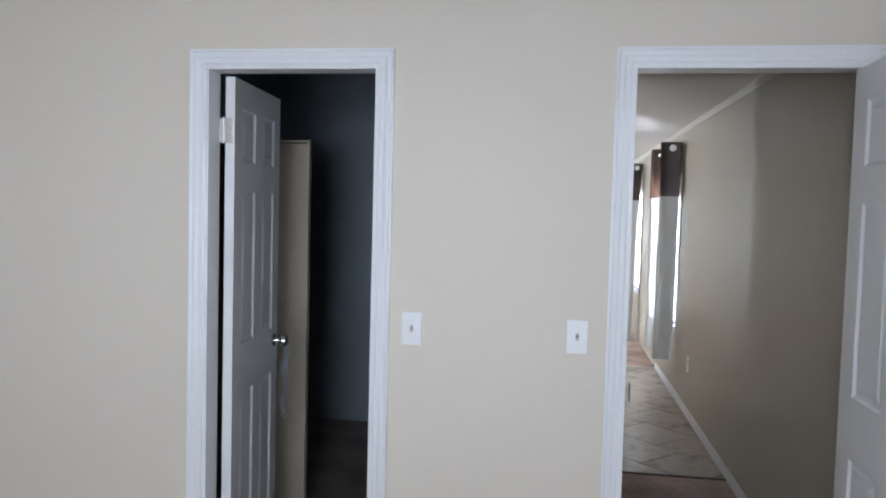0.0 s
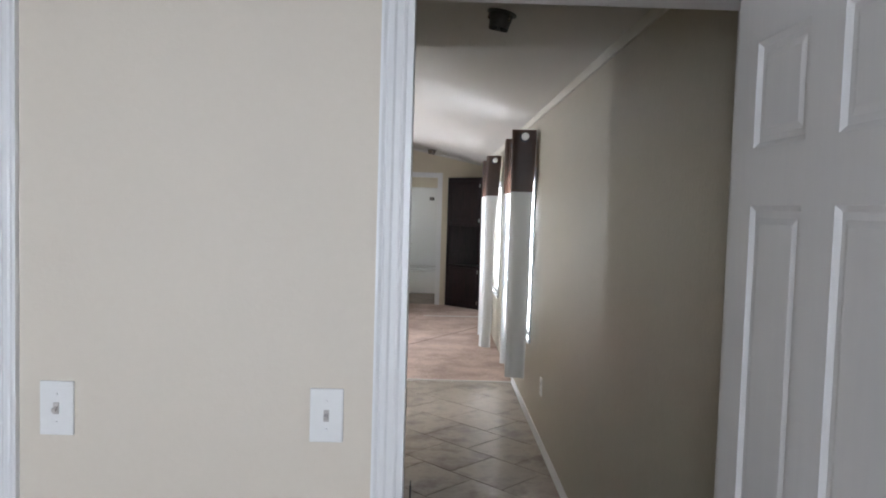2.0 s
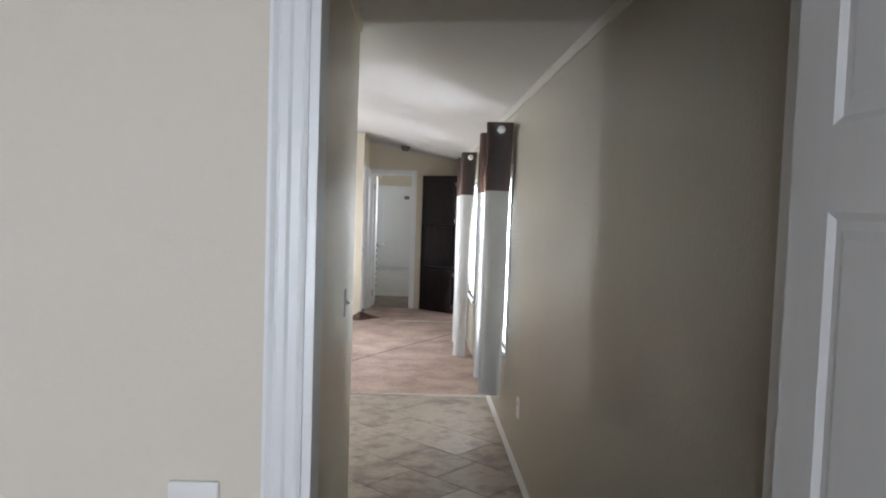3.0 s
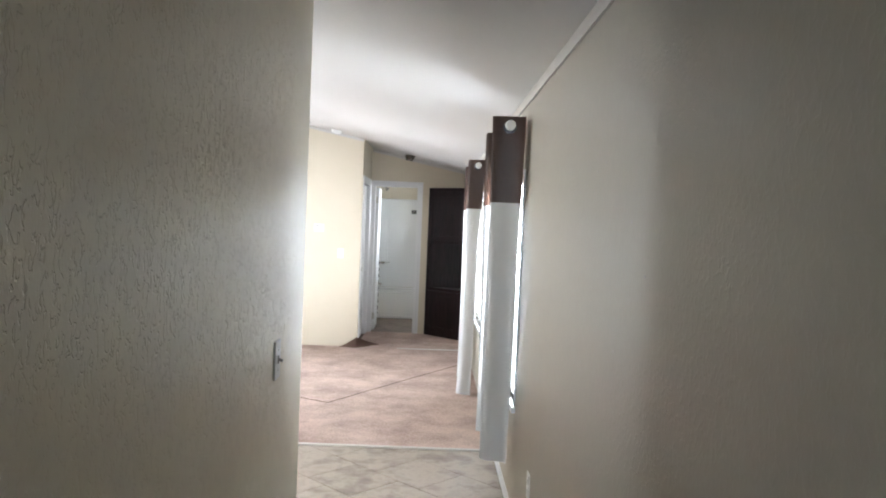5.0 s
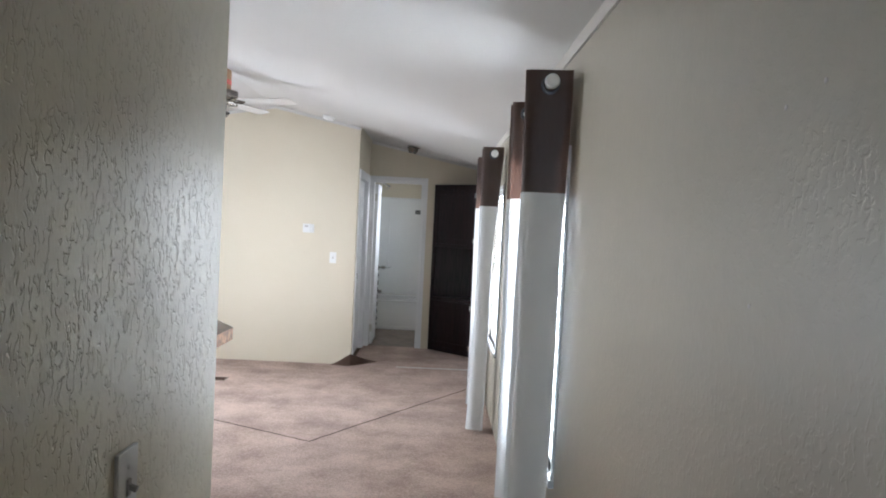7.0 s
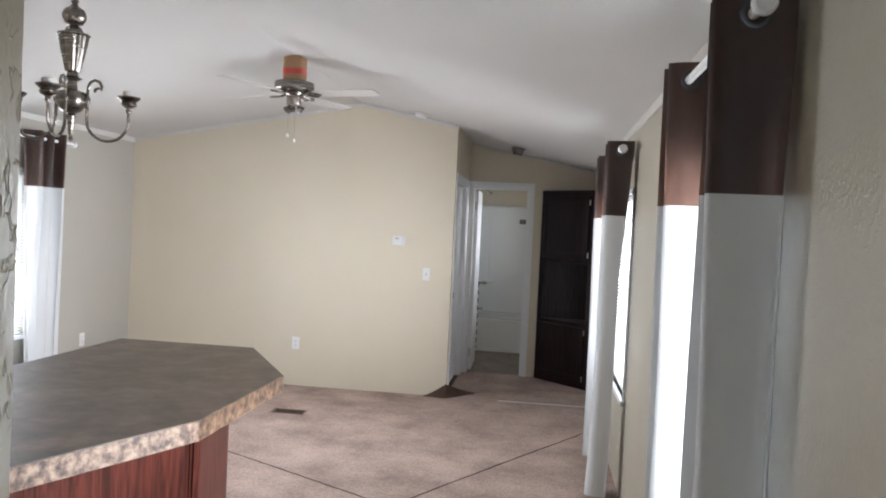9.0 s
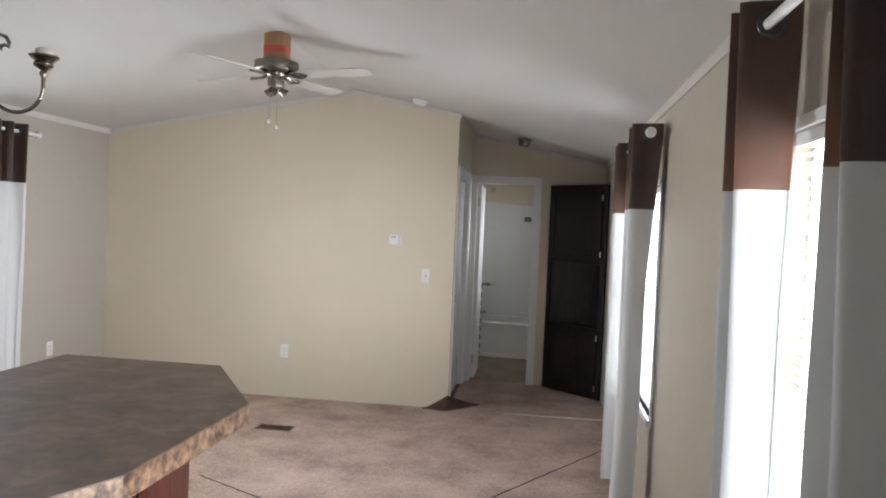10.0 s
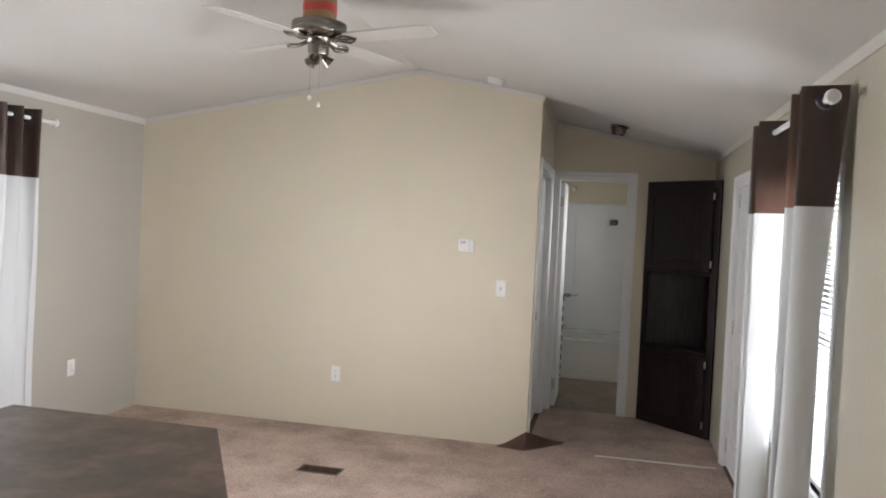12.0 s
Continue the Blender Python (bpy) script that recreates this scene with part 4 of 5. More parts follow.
def bare_ceiling_lamp(x, y, r, material, label, turn=0.0):
    """A shallow drum base under a flared flange, its two bulb holders empty."""
    root = thing("ceiling_lamp", (x, y, ceil(x)), label, "ceiling lamp", "bare ceiling lamps")
    m = ceiling_tilt(x, y) @ Matrix.Rotation(radians(turn), 4, "Z")
    part("flange", lathe([(r * 1.30, 0.0), (r * 1.32, 0.004), (r * 1.05, 0.009)], n=32, m=m), material, root, "", True)
    part("drum", lathe([(r, 0.006), (r * 1.02, 0.012), (r * 0.86, 0.060), (r * 0.80, 0.064), (r * 0.74, 0.062), (r * 0.70, 0.030)], n=32, m=m), material, root, "open metal drum", True)
    for s in (-1, 1):
        k = m @ Matrix.Translation((s * r * 0.48, 0, 0))
        part("socket", lathe([(0.016, 0.028), (0.018, 0.066), (0.015, 0.070), (0.011, 0.050)], n=16, m=k), M_black, root, "black lamp socket without bulb", True)
    for a in (0.7, 2.8, 4.9):
        c, s = math.cos(a) * r * 1.04, math.sin(a) * r * 1.04
        part("shade_clip", tube([m @ Vector((c, s, 0.010)), m @ Vector((c * 1.04, s * 1.04, 0.028)), m @ Vector((c * 0.98, s * 0.98, 0.036))], 0.004, 6), M_nickel, root)
    return root


bare_ceiling_lamp(0.356, 12.06, 0.058, M_nickel, "bare nickel ceiling lamp without its shade", 20)
bare_ceiling_lamp(0.671, 4.07, 0.046, M_gunmetal, "dark metal hall ceiling lamp without its shade", 8)

# ---- open floor duct ----
dx0, dx1, dy0, dy1 = DUCT
vent = thing("floor_duct", ((dx0 + dx1) / 2, (dy0 + dy1) / 2, 0.006), "open floor heating duct with a thin metal rim, its grille missing", "floor vent")
for a in ((dx0 - 0.010, dx1 + 0.010, dy0 - 0.010, dy0 + 0.002), (dx0 - 0.010, dx1 + 0.010, dy1 - 0.002, dy1 + 0.010), (dx0 - 0.010, dx0 + 0.002, dy0 + 0.002, dy1 - 0.002), (dx1 - 0.002, dx1 + 0.010, dy0 + 0.002, dy1 - 0.002)):
    part("rim", boxes((*a, 0.005, 0.010), bevel=0.0015), M_vent, vent)
for a in ((dx0, dx1, dy0, dy0 + 0.002), (dx0, dx1, dy1 - 0.002, dy1), (dx0, dx0 + 0.002, dy0 + 0.002, dy1 - 0.002), (dx1 - 0.002, dx1, dy0 + 0.002, dy1 - 0.002)):
    part("duct_side", boxes((*a, -0.26, 0.005)), M_duct, vent, "rusty sheet metal duct")
part("duct_bottom", boxes((dx0, dx1, dy0, dy1, -0.27, -0.26)), M_duct, vent)

# ---- kitchen peninsula ----
top = [(-1.395, 8.082), (-0.718, 8.078), (-0.368, 7.515), (-0.378, 6.800), (-0.735, 5.990), (-1.395, 5.990)]
pen = thing("kitchen_peninsula", (-0.95, 7.0, 0.0), "kitchen peninsula with cherry-stained oak panels", "kitchen island")
base = [(-1.33, 7.90), (-0.75, 7.90), (-0.688, 7.46), (-1.057, 6.54), (-1.10, 6.20), (-1.33, 6.20)]
part("body", prism(base, 0.09, 0.868), M_cherry, pen)
part("toe_kick", prism([(x * 0.94 - 0.06, y * 0.98 + 0.14) for x, y in base], 0.0, 0.09), M_black, pen)
d = Vector((-1.057 + 0.688, 6.54 - 7.46, 0)).normalized()
n_out = Vector((d.y * -1, d.x, 0)) * -1
if n_out.x < 0:
    n_out = -n_out


def on_face(a, b, z0, z1, t):
    p, q = Vector((-0.688, 7.46, 0)) + d * a, Vector((-0.688, 7.46, 0)) + d * b
    bm = bmesh.new()
    hull8(bm, [(p.x, p.y, z0), (q.x, q.y, z0), (q.x + n_out.x * t, q.y + n_out.y * t, z0), (p.x + n_out.x * t, p.y + n_out.y * t, z0)],
          [(p.x, p.y, z1), (q.x, q.y, z1), (q.x + n_out.x * t, q.y + n_out.y * t, z1), (p.x + n_out.x * t, p.y + n_out.y * t, z1)])
    return bm


part("corner_post", on_face(-0.002, 0.030, 0.09, 0.866, 0.012), M_cherry, pen)
part("corner_bead", on_face(0.036, 0.044, 0.09, 0.866, 0.008), M_cherry, pen)
part("skirting", on_face(0.05, 0.99, 0.09, 0.17, 0.009), M_cherry, pen)
ct = thing("countertop", (-0.95, 7.0, 0.868), "brown laminate countertop with clipped corners and stone-look edge", "countertop")
part("top_sheet", prism(top, 0.9285, 0.932), M_counter, ct, "dark brown mottled laminate")
for (xa, ya), (xb, yb) in zip(top, top[1:] + top[:1]):
    e = Vector((xb - xa, yb - ya, 0))
    nn = Vector((-e.y, e.x, 0)).normalized()      # outline runs clockwise: this points outwards
    o = nn * 0.0012
    bm = bmesh.new()
    i1, i2 = Vector((xa, ya, 0)) - nn * 0.018, Vector((xb, yb, 0)) - nn * 0.018
    p1, p2 = Vector((xa, ya, 0)) + o, Vector((xb, yb, 0)) + o
    hull8(bm, [(p1.x, p1.y, 0.868), (p2.x, p2.y, 0.868), (i2.x, i2.y, 0.868), (i1.x, i1.y, 0.868)], [(p1.x, p1.y, 0.9282), (p2.x, p2.y, 0.9282), (i2.x, i2.y, 0.9282), (i1.x, i1.y, 0.9282)])
    part("edge_band", bm, M_edge, ct, "mottled tan stone-look edge")
inner = [(x + (-0.95 - x) * 0.04, y + (7.0 - y) * 0.03) for x, y in top]
part("core", prism(inner, 0.869, 0.9282), M_underlay, ct)

# ---- chandelier ----
cx, cy = -0.996, 7.05
ch = thing("chandelier", (cx, cy, ceil(cx)), "brushed nickel three-arm chandelier without shades", "chandelier")
part("finial", lathe([(0.002, 1.782), (0.007, 1.786), (0.008, 1.792), (0.005, 1.798), (0.008, 1.806), (0.012, 1.850), (0.016, 1.868), (0.010, 1.876)], (cx, cy, 0)), M_nickel, ch, "", True)
part("hub", lathe([(0.012, 1.876), (0.030, 1.884), (0.047, 1.906), (0.052, 1.930), (0.046, 1.948), (0.018, 1.958), (0.015, 1.985), (0.033, 1.996), (0.020, 2.002), (0.016, 2.018)], (cx, cy, 0), 28), M_nickel, ch, "", True)
part("vase", lathe([(0.022, 2.018), (0.024, 2.024), (0.033, 2.065), (0.042, 2.110), (0.046, 2.138), (0.050, 2.140), (0.050, 2.146), (0.030, 2.152), (0.022, 2.168), (0.012, 2.174)], (cx, cy, 0), 72, flute=0.05, lobes=12), M_nickel, ch, "fluted nickel vase", True)
part("ball", lathe([(0.010, 2.172), (0.026, 2.180), (0.036, 2.198), (0.037, 2.210), (0.030, 2.228), (0.014, 2.238), (0.008, 2.250), (0.014, 2.256), (0.006, 2.264)], (cx, cy, 0), 72, flute=0.05, lobes=10), M_nickel, ch, "fluted nickel ball", True)
zc = 2.272
k = 0
while zc < ceil(cx) - 0.05:
    part("chain_link", ring_mesh((cx, cy, zc), (1, 0, 0) if k % 2 else (0, 1, 0), 0.012, 0.003, 14, 6), M_nickel, ch, "", True)
    zc, k = zc + 0.020, k + 1
part("canopy", lathe([(0.012, ceil(cx) - 0.052), (0.045, ceil(cx) - 0.040), (0.062, ceil(cx) - 0.018), (0.064, ceil(cx) - 0.002)], (cx, cy, 0)), M_nickel, ch, "", True)
for a in (8, 188, 284):
    u = Vector((math.cos(radians(a)), math.sin(radians(a)), 0))

    def at(r, z):
        return Vector((cx, cy, z)) + u * r
    pts = [at(0.088, 1.958), at(0.078, 1.951), at(0.079, 1.962), at(0.090, 1.966), at(0.099, 1.960), at(0.101, 1.972), at(0.093, 1.986), at(0.078, 1.992), at(0.062, 1.984), at(0.055, 1.966), at(0.053, 1.935), at(0.053, 1.880)]
    pts = pts[1:]
    for i in range(13):
        t = math.pi * (1 + i / 12)
        pts.append(at(0.124 + 0.071 * math.cos(t), 1.855 + 0.068 * math.sin(t)))
    pts.append(at(0.195, 1.888))
    arm = part("arm", tube(pts, 0.0052, 10), M_nickel, ch, "", True)
    part("arm_joint", lathe([(0.008, -0.010), (0.010, 0.0), (0.008, 0.010)], n=12, m=Matrix.Translation(at(0.053, 1.925))), M_nickel, arm, "", True)
    c = at(0.195, 0)
    part("cup", lathe([(0.007, 1.884), (0.010, 1.893), (0.008, 1.900), (0.022, 1.908), (0.026, 1.918), (0.022, 1.922), (0.030, 1.930), (0.037, 1.936), (0.037, 1.941), (0.020, 1.942)], c, 24, flute=0.03, lobes=8), M_nickel, arm, "", True)
    part("lamp_socket", lathe([(0.020, 1.940), (0.021, 1.957), (0.017, 1.960), (0.012, 1.950)], c, 20), M_socket, arm, "grey lamp socket without bulb", True)

# ---- ceiling fan ----
fx, fy = -1.090, 9.575
fan = thing("ceiling_fan", (fx, fy, 2.645), "nickel ceiling fan, its mount wrapped in cardboard and red tape", "ceiling fan")


def rounded_square(half, n=40, power=4.5):
    return [(fx + half * math.copysign(abs(math.cos(t)) ** (2 / power), math.cos(t)), fy + half * math.copysign(abs(math.sin(t)) ** (2 / power), math.sin(t))) for t in [2 * math.pi * (i + 0.5) / n for i in range(n)]]


part("cardboard_wrap", prism(rounded_square(0.070), 2.486, 2.650), M_card, fan, "brown cardboard round the mount", True)
for z, h in ((2.534, 0.004), (2.546, 0.005), (2.559, 0.0045)):
    part("tape", prism(rounded_square(0.0718), z - h, z + h), M_tape, fan, "red tape", True)
part("canopy", lathe([(0.040, 2.625), (0.056, 2.630), (0.060, 2.648)], (fx, fy, 0)), M_nickel, fan, "", True)
part("motor", lathe([(0.060, 2.408), (0.108, 2.411), (0.126, 2.418), (0.132, 2.426), (0.134, 2.434), (0.134, 2.470), (0.130, 2.478), (0.112, 2.484), (0.084, 2.488), (0.050, 2.490)], (fx, fy, 0), 64, flute=0.012, lobes=8), M_nickel, fan, "brushed nickel motor housing", True)
part("switch_housing", lathe([(0.030, 2.322), (0.046, 2.328), (0.050, 2.340), (0.050, 2.385), (0.060, 2.395), (0.062, 2.412)], (fx, fy, 0), 32), M_nickel, fan, "nickel switch housing", True)
for a in (35, 155, 275):
    mm = Matrix.Translation((fx, fy, 2.338)) @ Matrix.Rotation(radians(a), 4, "Z") @ Matrix.Rotation(radians(125), 4, "Y")
    part("lamp_holder", lathe([(0.012, 0.030), (0.018, 0.040), (0.024, 0.060), (0.030, 0.074), (0.022, 0.072), (0.014, 0.060)], n=18, m=mm), M_nickel, fan, "nickel lamp holder without bulb", True)
for a in (158, 245, 346, 70):
    mm = Matrix.Translation((fx, fy, 2.396)) @ Matrix.Rotation(radians(a), 4, "Z") @ Matrix.Rotation(radians(-9), 4, "X")
    iron = bmesh.new()
    for s in (-1, 1):
        tube([mm @ Vector(p) for p in ((0.07, 0.010 * s, 0.008), (0.12, 0.016 * s, -0.004), (0.16, 0.040 * s, -0.004), (0.185, 0.028 * s, -0.004), (0.205, 0.006 * s, -0.004))], 0.0055, 8, iron)
    tube([mm @ Vector(p) for p in ((0.08, 0, 0.006), (0.13, 0, -0.006), (0.215, 0, -0.004))], 0.006, 8, iron)
    blade_iron = part("blade_iron", iron, M_nickel, fan, "scrolled nickel blade iron", True)
    out = [(0.16, -0.042), (0.19, -0.052), (0.54, -0.062), (0.605, -0.058), (0.625, -0.042), (0.625, 0.042), (0.605, 0.058), (0.54, 0.062), (0.19, 0.052), (0.16, 0.042)]
    bm = prism(out, 0.002, 0.008)
    bmesh.ops.transform(bm, matrix=mm, verts=bm.verts[:])
    part("blade", bm, M_blade, fan, "pale fan blade")
for dx, dy, z1 in ((-0.030, -0.02, 2.13), (0.022, -0.03, 2.095)):
    c = part("pull_chain", tube([(fx + dx, fy + dy, 2.335), (fx + dx, fy + dy, z1)], 0.0016, 6), M_chrome, fan, "thin pull chain")
    part("pull_knob", lathe([(0.003, z1 + 0.004), (0.009, z1 - 0.004), (0.010, z1 - 0.016), (0.004, z1 - 0.022)], (fx + dx, fy + dy, 0), 12), M_plastic, c, "white pull knob", True)

# ---- corner cabinet ----
A, B = Vector((0.612, 12.600, 0)), Vector((1.128, 12.120, 0))
e = (B - A).normalized()
nf = Vector((e.y, -e.x, 0))
if nf.y > 0:
    nf = -nf
WF = (B - A).length
cab = thing("corner_cabinet", (0.95, 12.45, 0), "dark espresso oak corner cabinet with a middle niche", "cabinet")


def cab_block(nm, a0, a1, d0, d1, z0, z1, material=None, parent=None, bevel=0.003, label=""):
    """Along the front, depth behind it (negative: proud), heights."""
    mm = Matrix(((e.x, -nf.x, 0, A.x), (e.y, -nf.y, 0, A.y), (0, 0, 1, 0), (0, 0, 0, 1)))
    return part(nm, boxes((a0, a1, d0, d1, z0, z1), bevel=bevel, m=mm), material or M_espresso, parent or cab, label)


cab_block("stile", 0, 0.045, 0, 0.02, 0.0, 1.985)
cab_block("stile", WF - 0.060, WF, 0, 0.02, 0.0, 1.985)
for z0, z1 in ((1.925, 1.985), (1.245, 1.290), (0.610, 0.655), (0.0, 0.07)):
    cab_block("rail", 0.045, WF - 0.060, 0, 0.02, z0, z1)
for z0, z1, hz in ((1.285, 1.930, (1.86, 1.34)), (0.065, 0.615, (0.57, 0.11))):
    dr = cab_block("cabinet_door", 0.030, WF - 0.050, -0.019, -0.002, z0, z1)
    for a0, a1, za, zb in ((0.034, 0.095, z0 + 0.004, z1 - 0.004), (WF - 0.115, WF - 0.054, z0 + 0.004, z1 - 0.004), (0.095, WF - 0.115, z1 - 0.065, z1 - 0.004), (0.095, WF - 0.115, z0 + 0.004, z0 + 0.065)):
        cab_block("door_rail", a0, a1, -0.025, -0.018, za, zb, M_espresso, dr, 0.002)
    for z in hz:
        cab_block("cabinet_hinge", WF - 0.054, WF - 0.036, -0.026, -0.003, z - 0.028, z + 0.028, M_chrome, dr, 0.004, "chrome cabinet hinge")
tri = [(A.x + nf.x * -0.02, A.y - nf.y * 0.02), (B.x - nf.x * 0.02, B.y - nf.y * 0.02), (1.140, 12.16), (1.140, 12.615), (0.64, 12.615)]
for z0, z1 in ((1.965, 1.984), (1.25, 1.27), (0.63, 0.65), (0.02, 0.06)):
    part("shelf", prism(tri, z0, z1), M_espresso, cab)
part("niche_back", boxes((0.64, 1.136, 12.602, 12.612, 0.02, 1.97)), M_espresso_in, cab, "oak panel at the niche's back")
part("niche_side", boxes((1.126, 1.138, 12.15, 12.60, 0.02, 1.97)), M_espresso, cab)

# ---- bathroom ----
tub = thing("bathtub", (0.4, 14.55, 0), "white acrylic bathtub with a straight apron", "bathtub")
part("apron", boxes((-0.33, XR, 14.150, 14.190, 0.035, 0.385), bevel=0.01), M_tub, tub)
part("foot_strip", boxes((-0.33, XR, 14.138, 14.150, 0.0, 0.045), bevel=0.004), M_trim, tub)
part("rim", boxes((-0.33, XR, 14.135, 14.235, 0.385, 0.415), (-0.33, -0.25, 14.235, 14.93, 0.385, 0.415), (1.06, XR, 14.235, 14.93, 0.385, 0.415), (-0.33, XR, 14.93, 15.0, 0.385, 0.415), bevel=0.01), M_tub, tub)
part("basin", boxes((-0.25, 1.06, 14.235, 14.93, 0.05, 0.08), (-0.27, -0.25, 14.235, 14.93, 0.08, 0.385), (1.06, 1.08, 14.235, 14.93, 0.08, 0.385), (-0.25, 1.06, 14.19, 14.235, 0.08, 0.384), (-0.25, 1.06, 14.93, 14.95, 0.08, 0.384)), M_tub, tub)
sur = thing("tub_surround", (0.4, 15.0, 0.415), "white moulded tub surround panels", "shower surround")
part("back_panel", boxes((-0.33, XR, 15.002, 15.016, 0.416, 1.868), bevel=0.004), M_tub, sur)
part("side_panel", boxes((-0.328, -0.314, 14.15, 15.000, 0.416, 1.868), bevel=0.004), M_tub, sur)
part("top_lip", boxes((-0.33, XR, 14.985, 15.016, 1.868, 1.886), bevel=0.005), M_tub, sur)
part("corner_rib", boxes((-0.075, -0.060, 14.990, 15.003, 0.80, 1.72), bevel=0.004), M_tub, sur)
sg = thing("care_label", (0.355, 15.0, 1.68), "small black notice label on the tub surround", "label")
part("card", boxes((0.315, 0.400, 14.996, 15.0015, 1.648, 1.708)), M_black, sg)
for i, (a, b) in enumerate(((0.325, 0.390), (0.325, 0.375), (0.325, 0.385))):
    part("text_bar", boxes((a, b, 14.9948, 14.9962, 1.692 - i * 0.014, 1.696 - i * 0.014)), M_socket, sg)
sh = thing("shower_fitting", (-0.31, 14.55, 2.08), "chrome shower head on a bent arm", "shower head")
part("arm", tube([(-0.328, 14.55, 2.085), (-0.24, 14.55, 2.088), (-0.16, 14.55, 2.075), (-0.105, 14.55, 2.048)], 0.010, 12), M_chrome, sh, "", True)
part("flange", lathe([(0.030, 0.0), (0.028, 0.008), (0.012, 0.012)], m=Matrix.Translation((-0.329, 14.55, 2.085)) @ Matrix.Rotation(radians(90), 4, "Y")), M_chrome, sh, "", True)
part("head", lathe([(0.012, 0.0), (0.016, 0.012), (0.034, 0.045), (0.036, 0.055), (0.030, 0.058)], m=Matrix.Translation((-0.108, 14.55, 2.050)) @ Matrix.Rotation(radians(135), 4, "Y")), M_chrome, sh, "", True)
for nm, z, ln, lab, cat in (("shower_valve", 0.84, 0.235, "chrome lever shower valve on the tub surround", "tap"), ("tub_spout", 0.49, 0.200, "chrome tub spout on the tub surround", "tap")):
    r = thing(nm, (-0.314, 14.55, z), lab, cat)
    mm = Matrix.Translation((-0.314, 14.55, z)) @ Matrix.Rotation(radians(90), 4, "Y")
    part("flange", lathe([(0.045, 0.0), (0.043, 0.008), (0.016, 0.014)], m=mm), M_chrome, r, "", True)
    part("barrel", lathe([(0.016, 0.010), (0.015, ln * 0.75), (0.024, ln * 0.78), (0.024, ln), (0.018, ln + 0.004)], m=mm), M_chrome, r, "", True)
    if nm == "shower_valve":
        part("lever", tube([(-0.314 + ln, 14.55, z), (-0.314 + ln + 0.05, 14.52, z + 0.008), (-0.314 + ln + 0.085, 14.50, z + 0.014)], 0.009, 10), M_chrome, r, "", True)
# cord hanging at the bathroom door's free edge
hk = thing("hanging_cord", (-0.09, 13.30, 0.93), "dark knotted cord hung on the bathroom door's chrome hook", "cord")
part("cord", tube([(-0.080 + 0.010 * math.sin(i * 1.9), 13.318, 0.93 - i * 0.028) for i in range(28)], 0.0055, 7), M_black, hk, "", True)
part("hook", tube([(-0.092, 13.290, 0.945), (-0.078, 13.306, 0.945), (-0.074, 13.322, 0.93), (-0.080, 13.320, 0.92)], 0.005, 8), M_chrome, hk, "", True)

# ---- closet ----
tc = thing("partition_panel", (-1.5, 3.62, 0), "tall tan laminate partition panel in the dark closet", "partition")
part("panel", boxes((-1.98, -1.085, 3.606, 3.634, 0.0, 1.795), bevel=0.003), M_tan, tc)
part("edge_strip", boxes((-1.085, -1.068, 3.600, 3.640, 0.0, 1.800), bevel=0.003), M_tan, tc)
part("cap_strip", boxes((-1.98, -1.068, 3.602, 3.638, 1.800, 1.812), bevel=0.002), M_tan, tc)

# ---- outside ----
setting("ground", boxes((-400, 400, -400, 400, -1.0, -0.75)), M_ground, "dry grass and gravel ground")
nb = thing("neighbour_house", (-13, 10, -0.75), "red brick neighbouring house with a grey roof", "house")
part("wall", boxes((-16, -11, 2, 20, -0.75, 2.2)), M_brick, nb)
bm = bmesh.new()
hull8(bm, [(-16.5, 1.5, 2.2), (-10.5, 1.5, 2.2), (-10.5, 20.5, 2.2), (-16.5, 20.5, 2.2)], [(-13.6, 1.5, 3.8), (-13.4, 1.5, 3.8), (-13.4, 20.5, 3.8), (-13.6, 20.5, 3.8)])
part("roof", bm, M_shingle, nb)

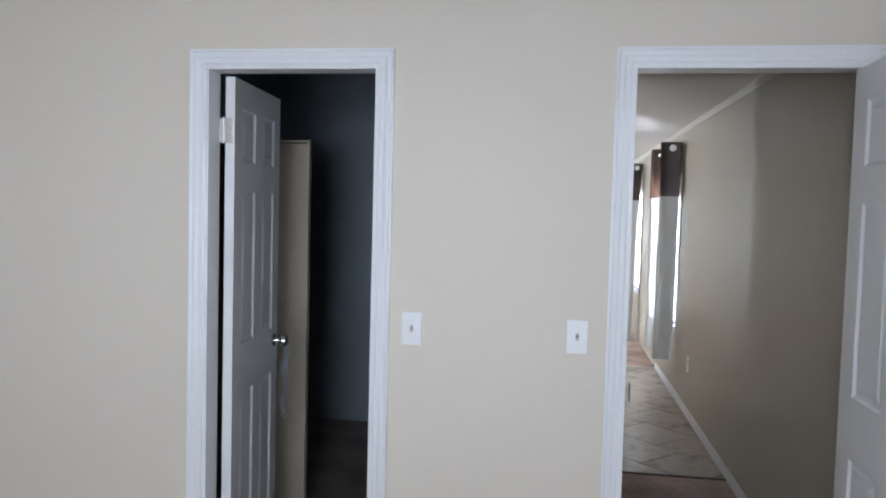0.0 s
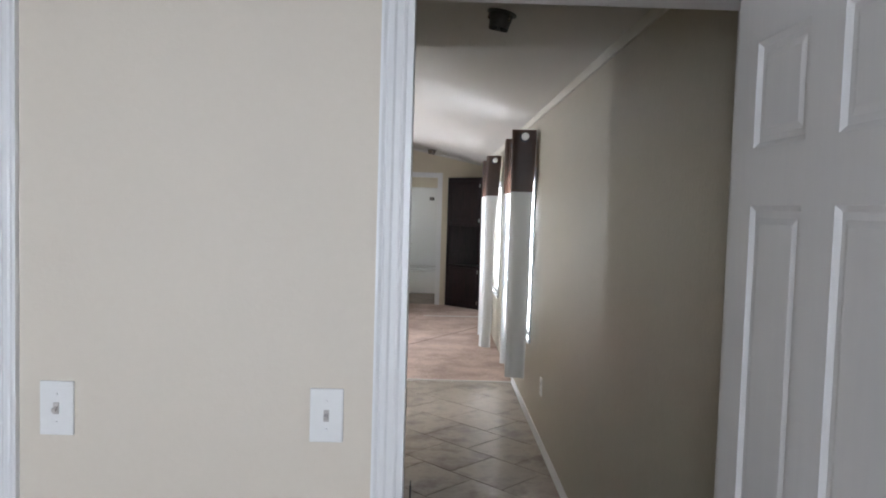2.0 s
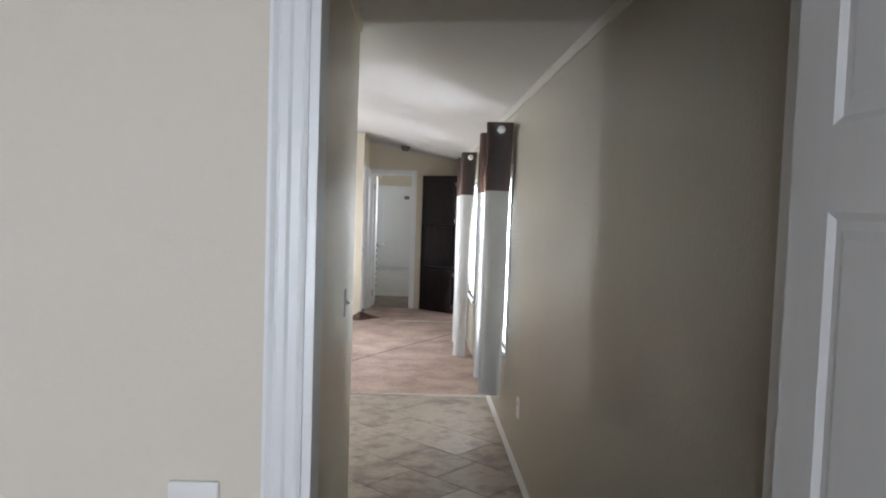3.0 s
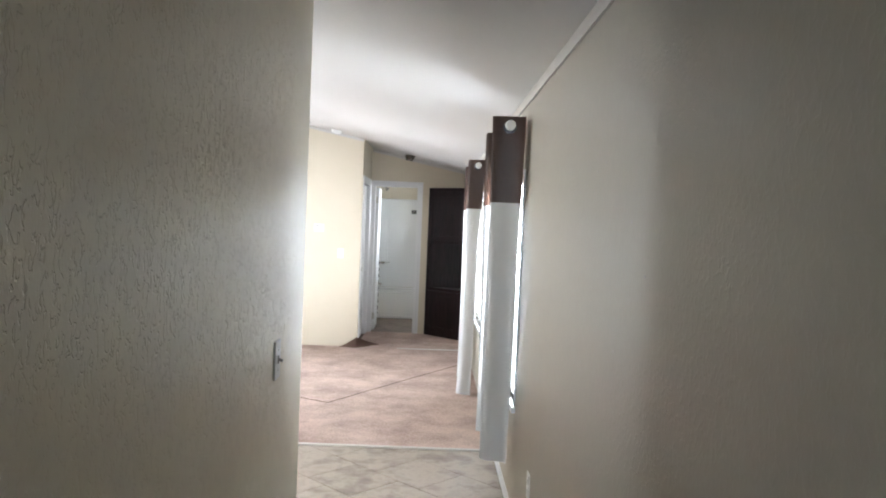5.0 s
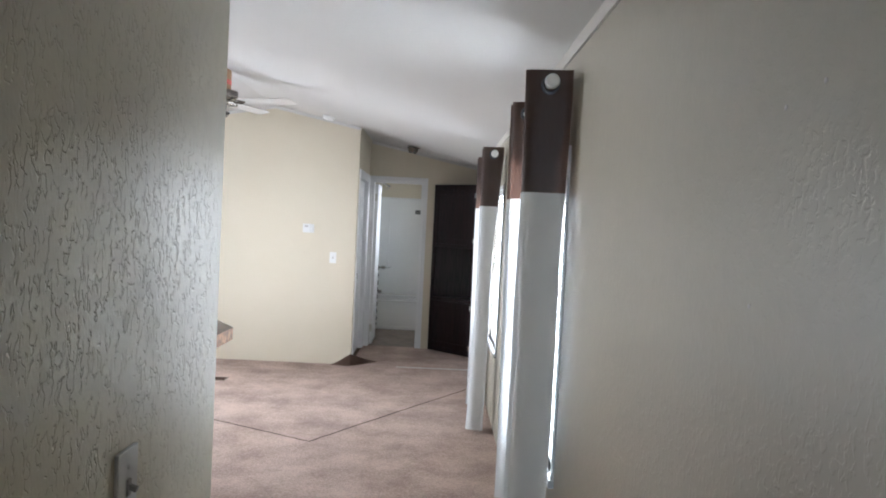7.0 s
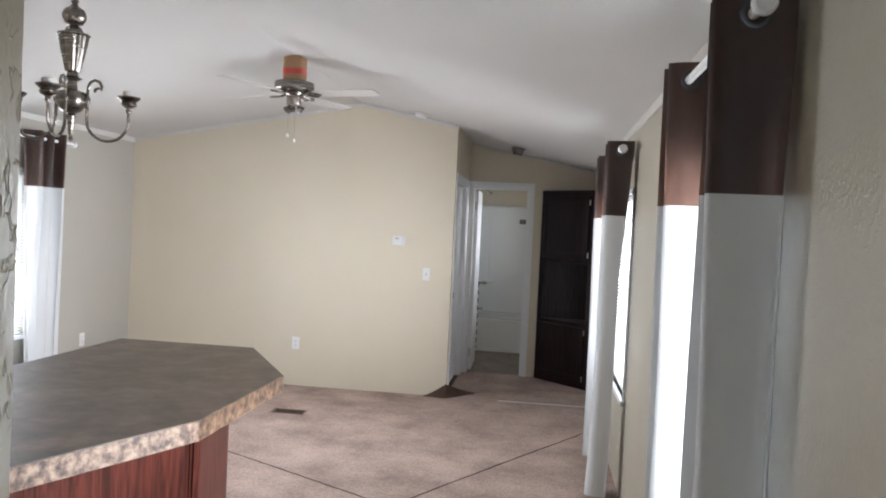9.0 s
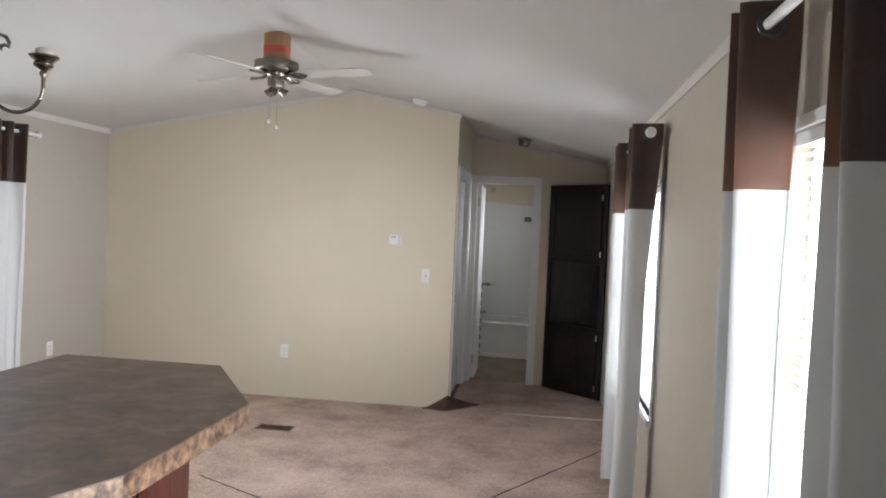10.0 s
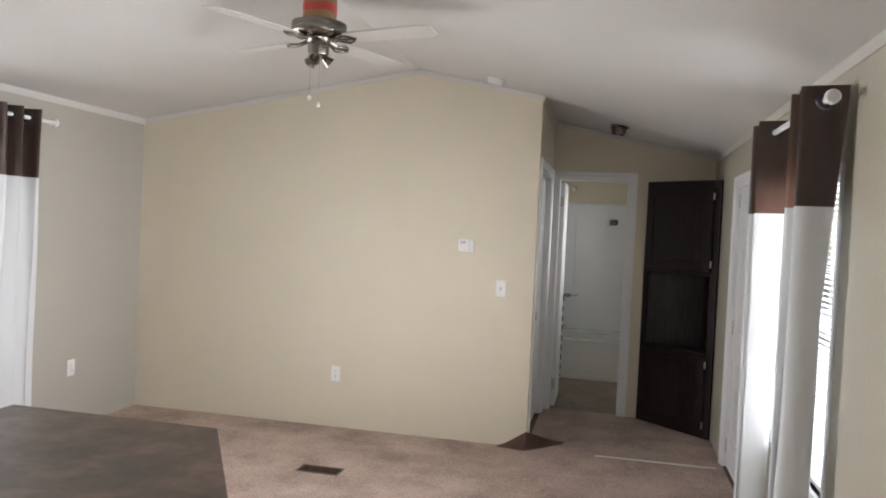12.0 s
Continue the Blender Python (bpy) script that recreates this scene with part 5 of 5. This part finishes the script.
# ---- floor tiles, laid diagonally in a running bond ----
setting("floor_grout", boxes((X_HALL, XR, 4.43, Y_HALL, -0.0115, -0.0035), (XL, XR, Y_HALL, 7.515, -0.0115, -0.0035)), M_grout, "dark tile joints")


def clip(poly, x0, x1, y0, y1):
    for ax, lim, s in ((0, x0, 1), (0, x1, -1), (1, y0, 1), (1, y1, -1)):
        out = []
        for p, q in zip(poly, poly[1:] + poly[:1]):
            a, b = s * (p[ax] - lim), s * (q[ax] - lim)
            if a >= 0:
                out.append(p)
            if a * b < 0:
                t = a / (a - b)
                out.append((p[0] + (q[0] - p[0]) * t, p[1] + (q[1] - p[1]) * t))
        poly = out
        if len(poly) < 3:
            return []
    return poly


def area(poly):
    return abs(sum(p[0] * q[1] - q[0] * p[1] for p, q in zip(poly, poly[1:] + poly[:1]))) / 2


LT, WT, S2 = 0.385, 0.372, math.sqrt(0.5)
tile_floor = thing("floor_tiles", (0.6, 6.0, 0), "slate-look brown vinyl tiles laid diagonally, glossy", "floor", "", "structure")
inv = world_of(tile_floor).inverted()
whole = None
for row in range(-14, 12):
    v0 = 4.505 + row * WT
    u0 = -3.942 - 0.170 * (row % 2 == 1)
    for col in range(-12, 14):
        ua = u0 + col * LT
        g = 0.0022
        quad = [((u + v) * S2, (v - u) * S2) for u, v in ((ua + g, v0 + g), (ua + LT - g, v0 + g), (ua + LT - g, v0 + WT - g), (ua + g, v0 + WT - g))]
        for reg in ((X_HALL, XR, 4.446, Y_HALL), (XL, XR, Y_HALL, 7.512)):
            p = clip(quad, *reg)
            if not p or area(p) < 0.0004:
                continue
            cxm, cym = sum(a for a, _ in p) / len(p), sum(b for _, b in p) / len(p)
            full = abs(area(p) - area(quad)) < 1e-6
            if full and whole is not None:
                me = whole
            else:
                bm = prism([(a - cxm, b - cym) for a, b in p], -0.0034, -0.0012)
                me = mesh_of("tile", bm, M_tile)
                if full:
                    whole = me
            ob = new("tile", me)
            ob.parent, ob.matrix_parent_inverse = tile_floor, inv
            ob.location = (cxm, cym, 0.0 + random.uniform(0, 0.0008))
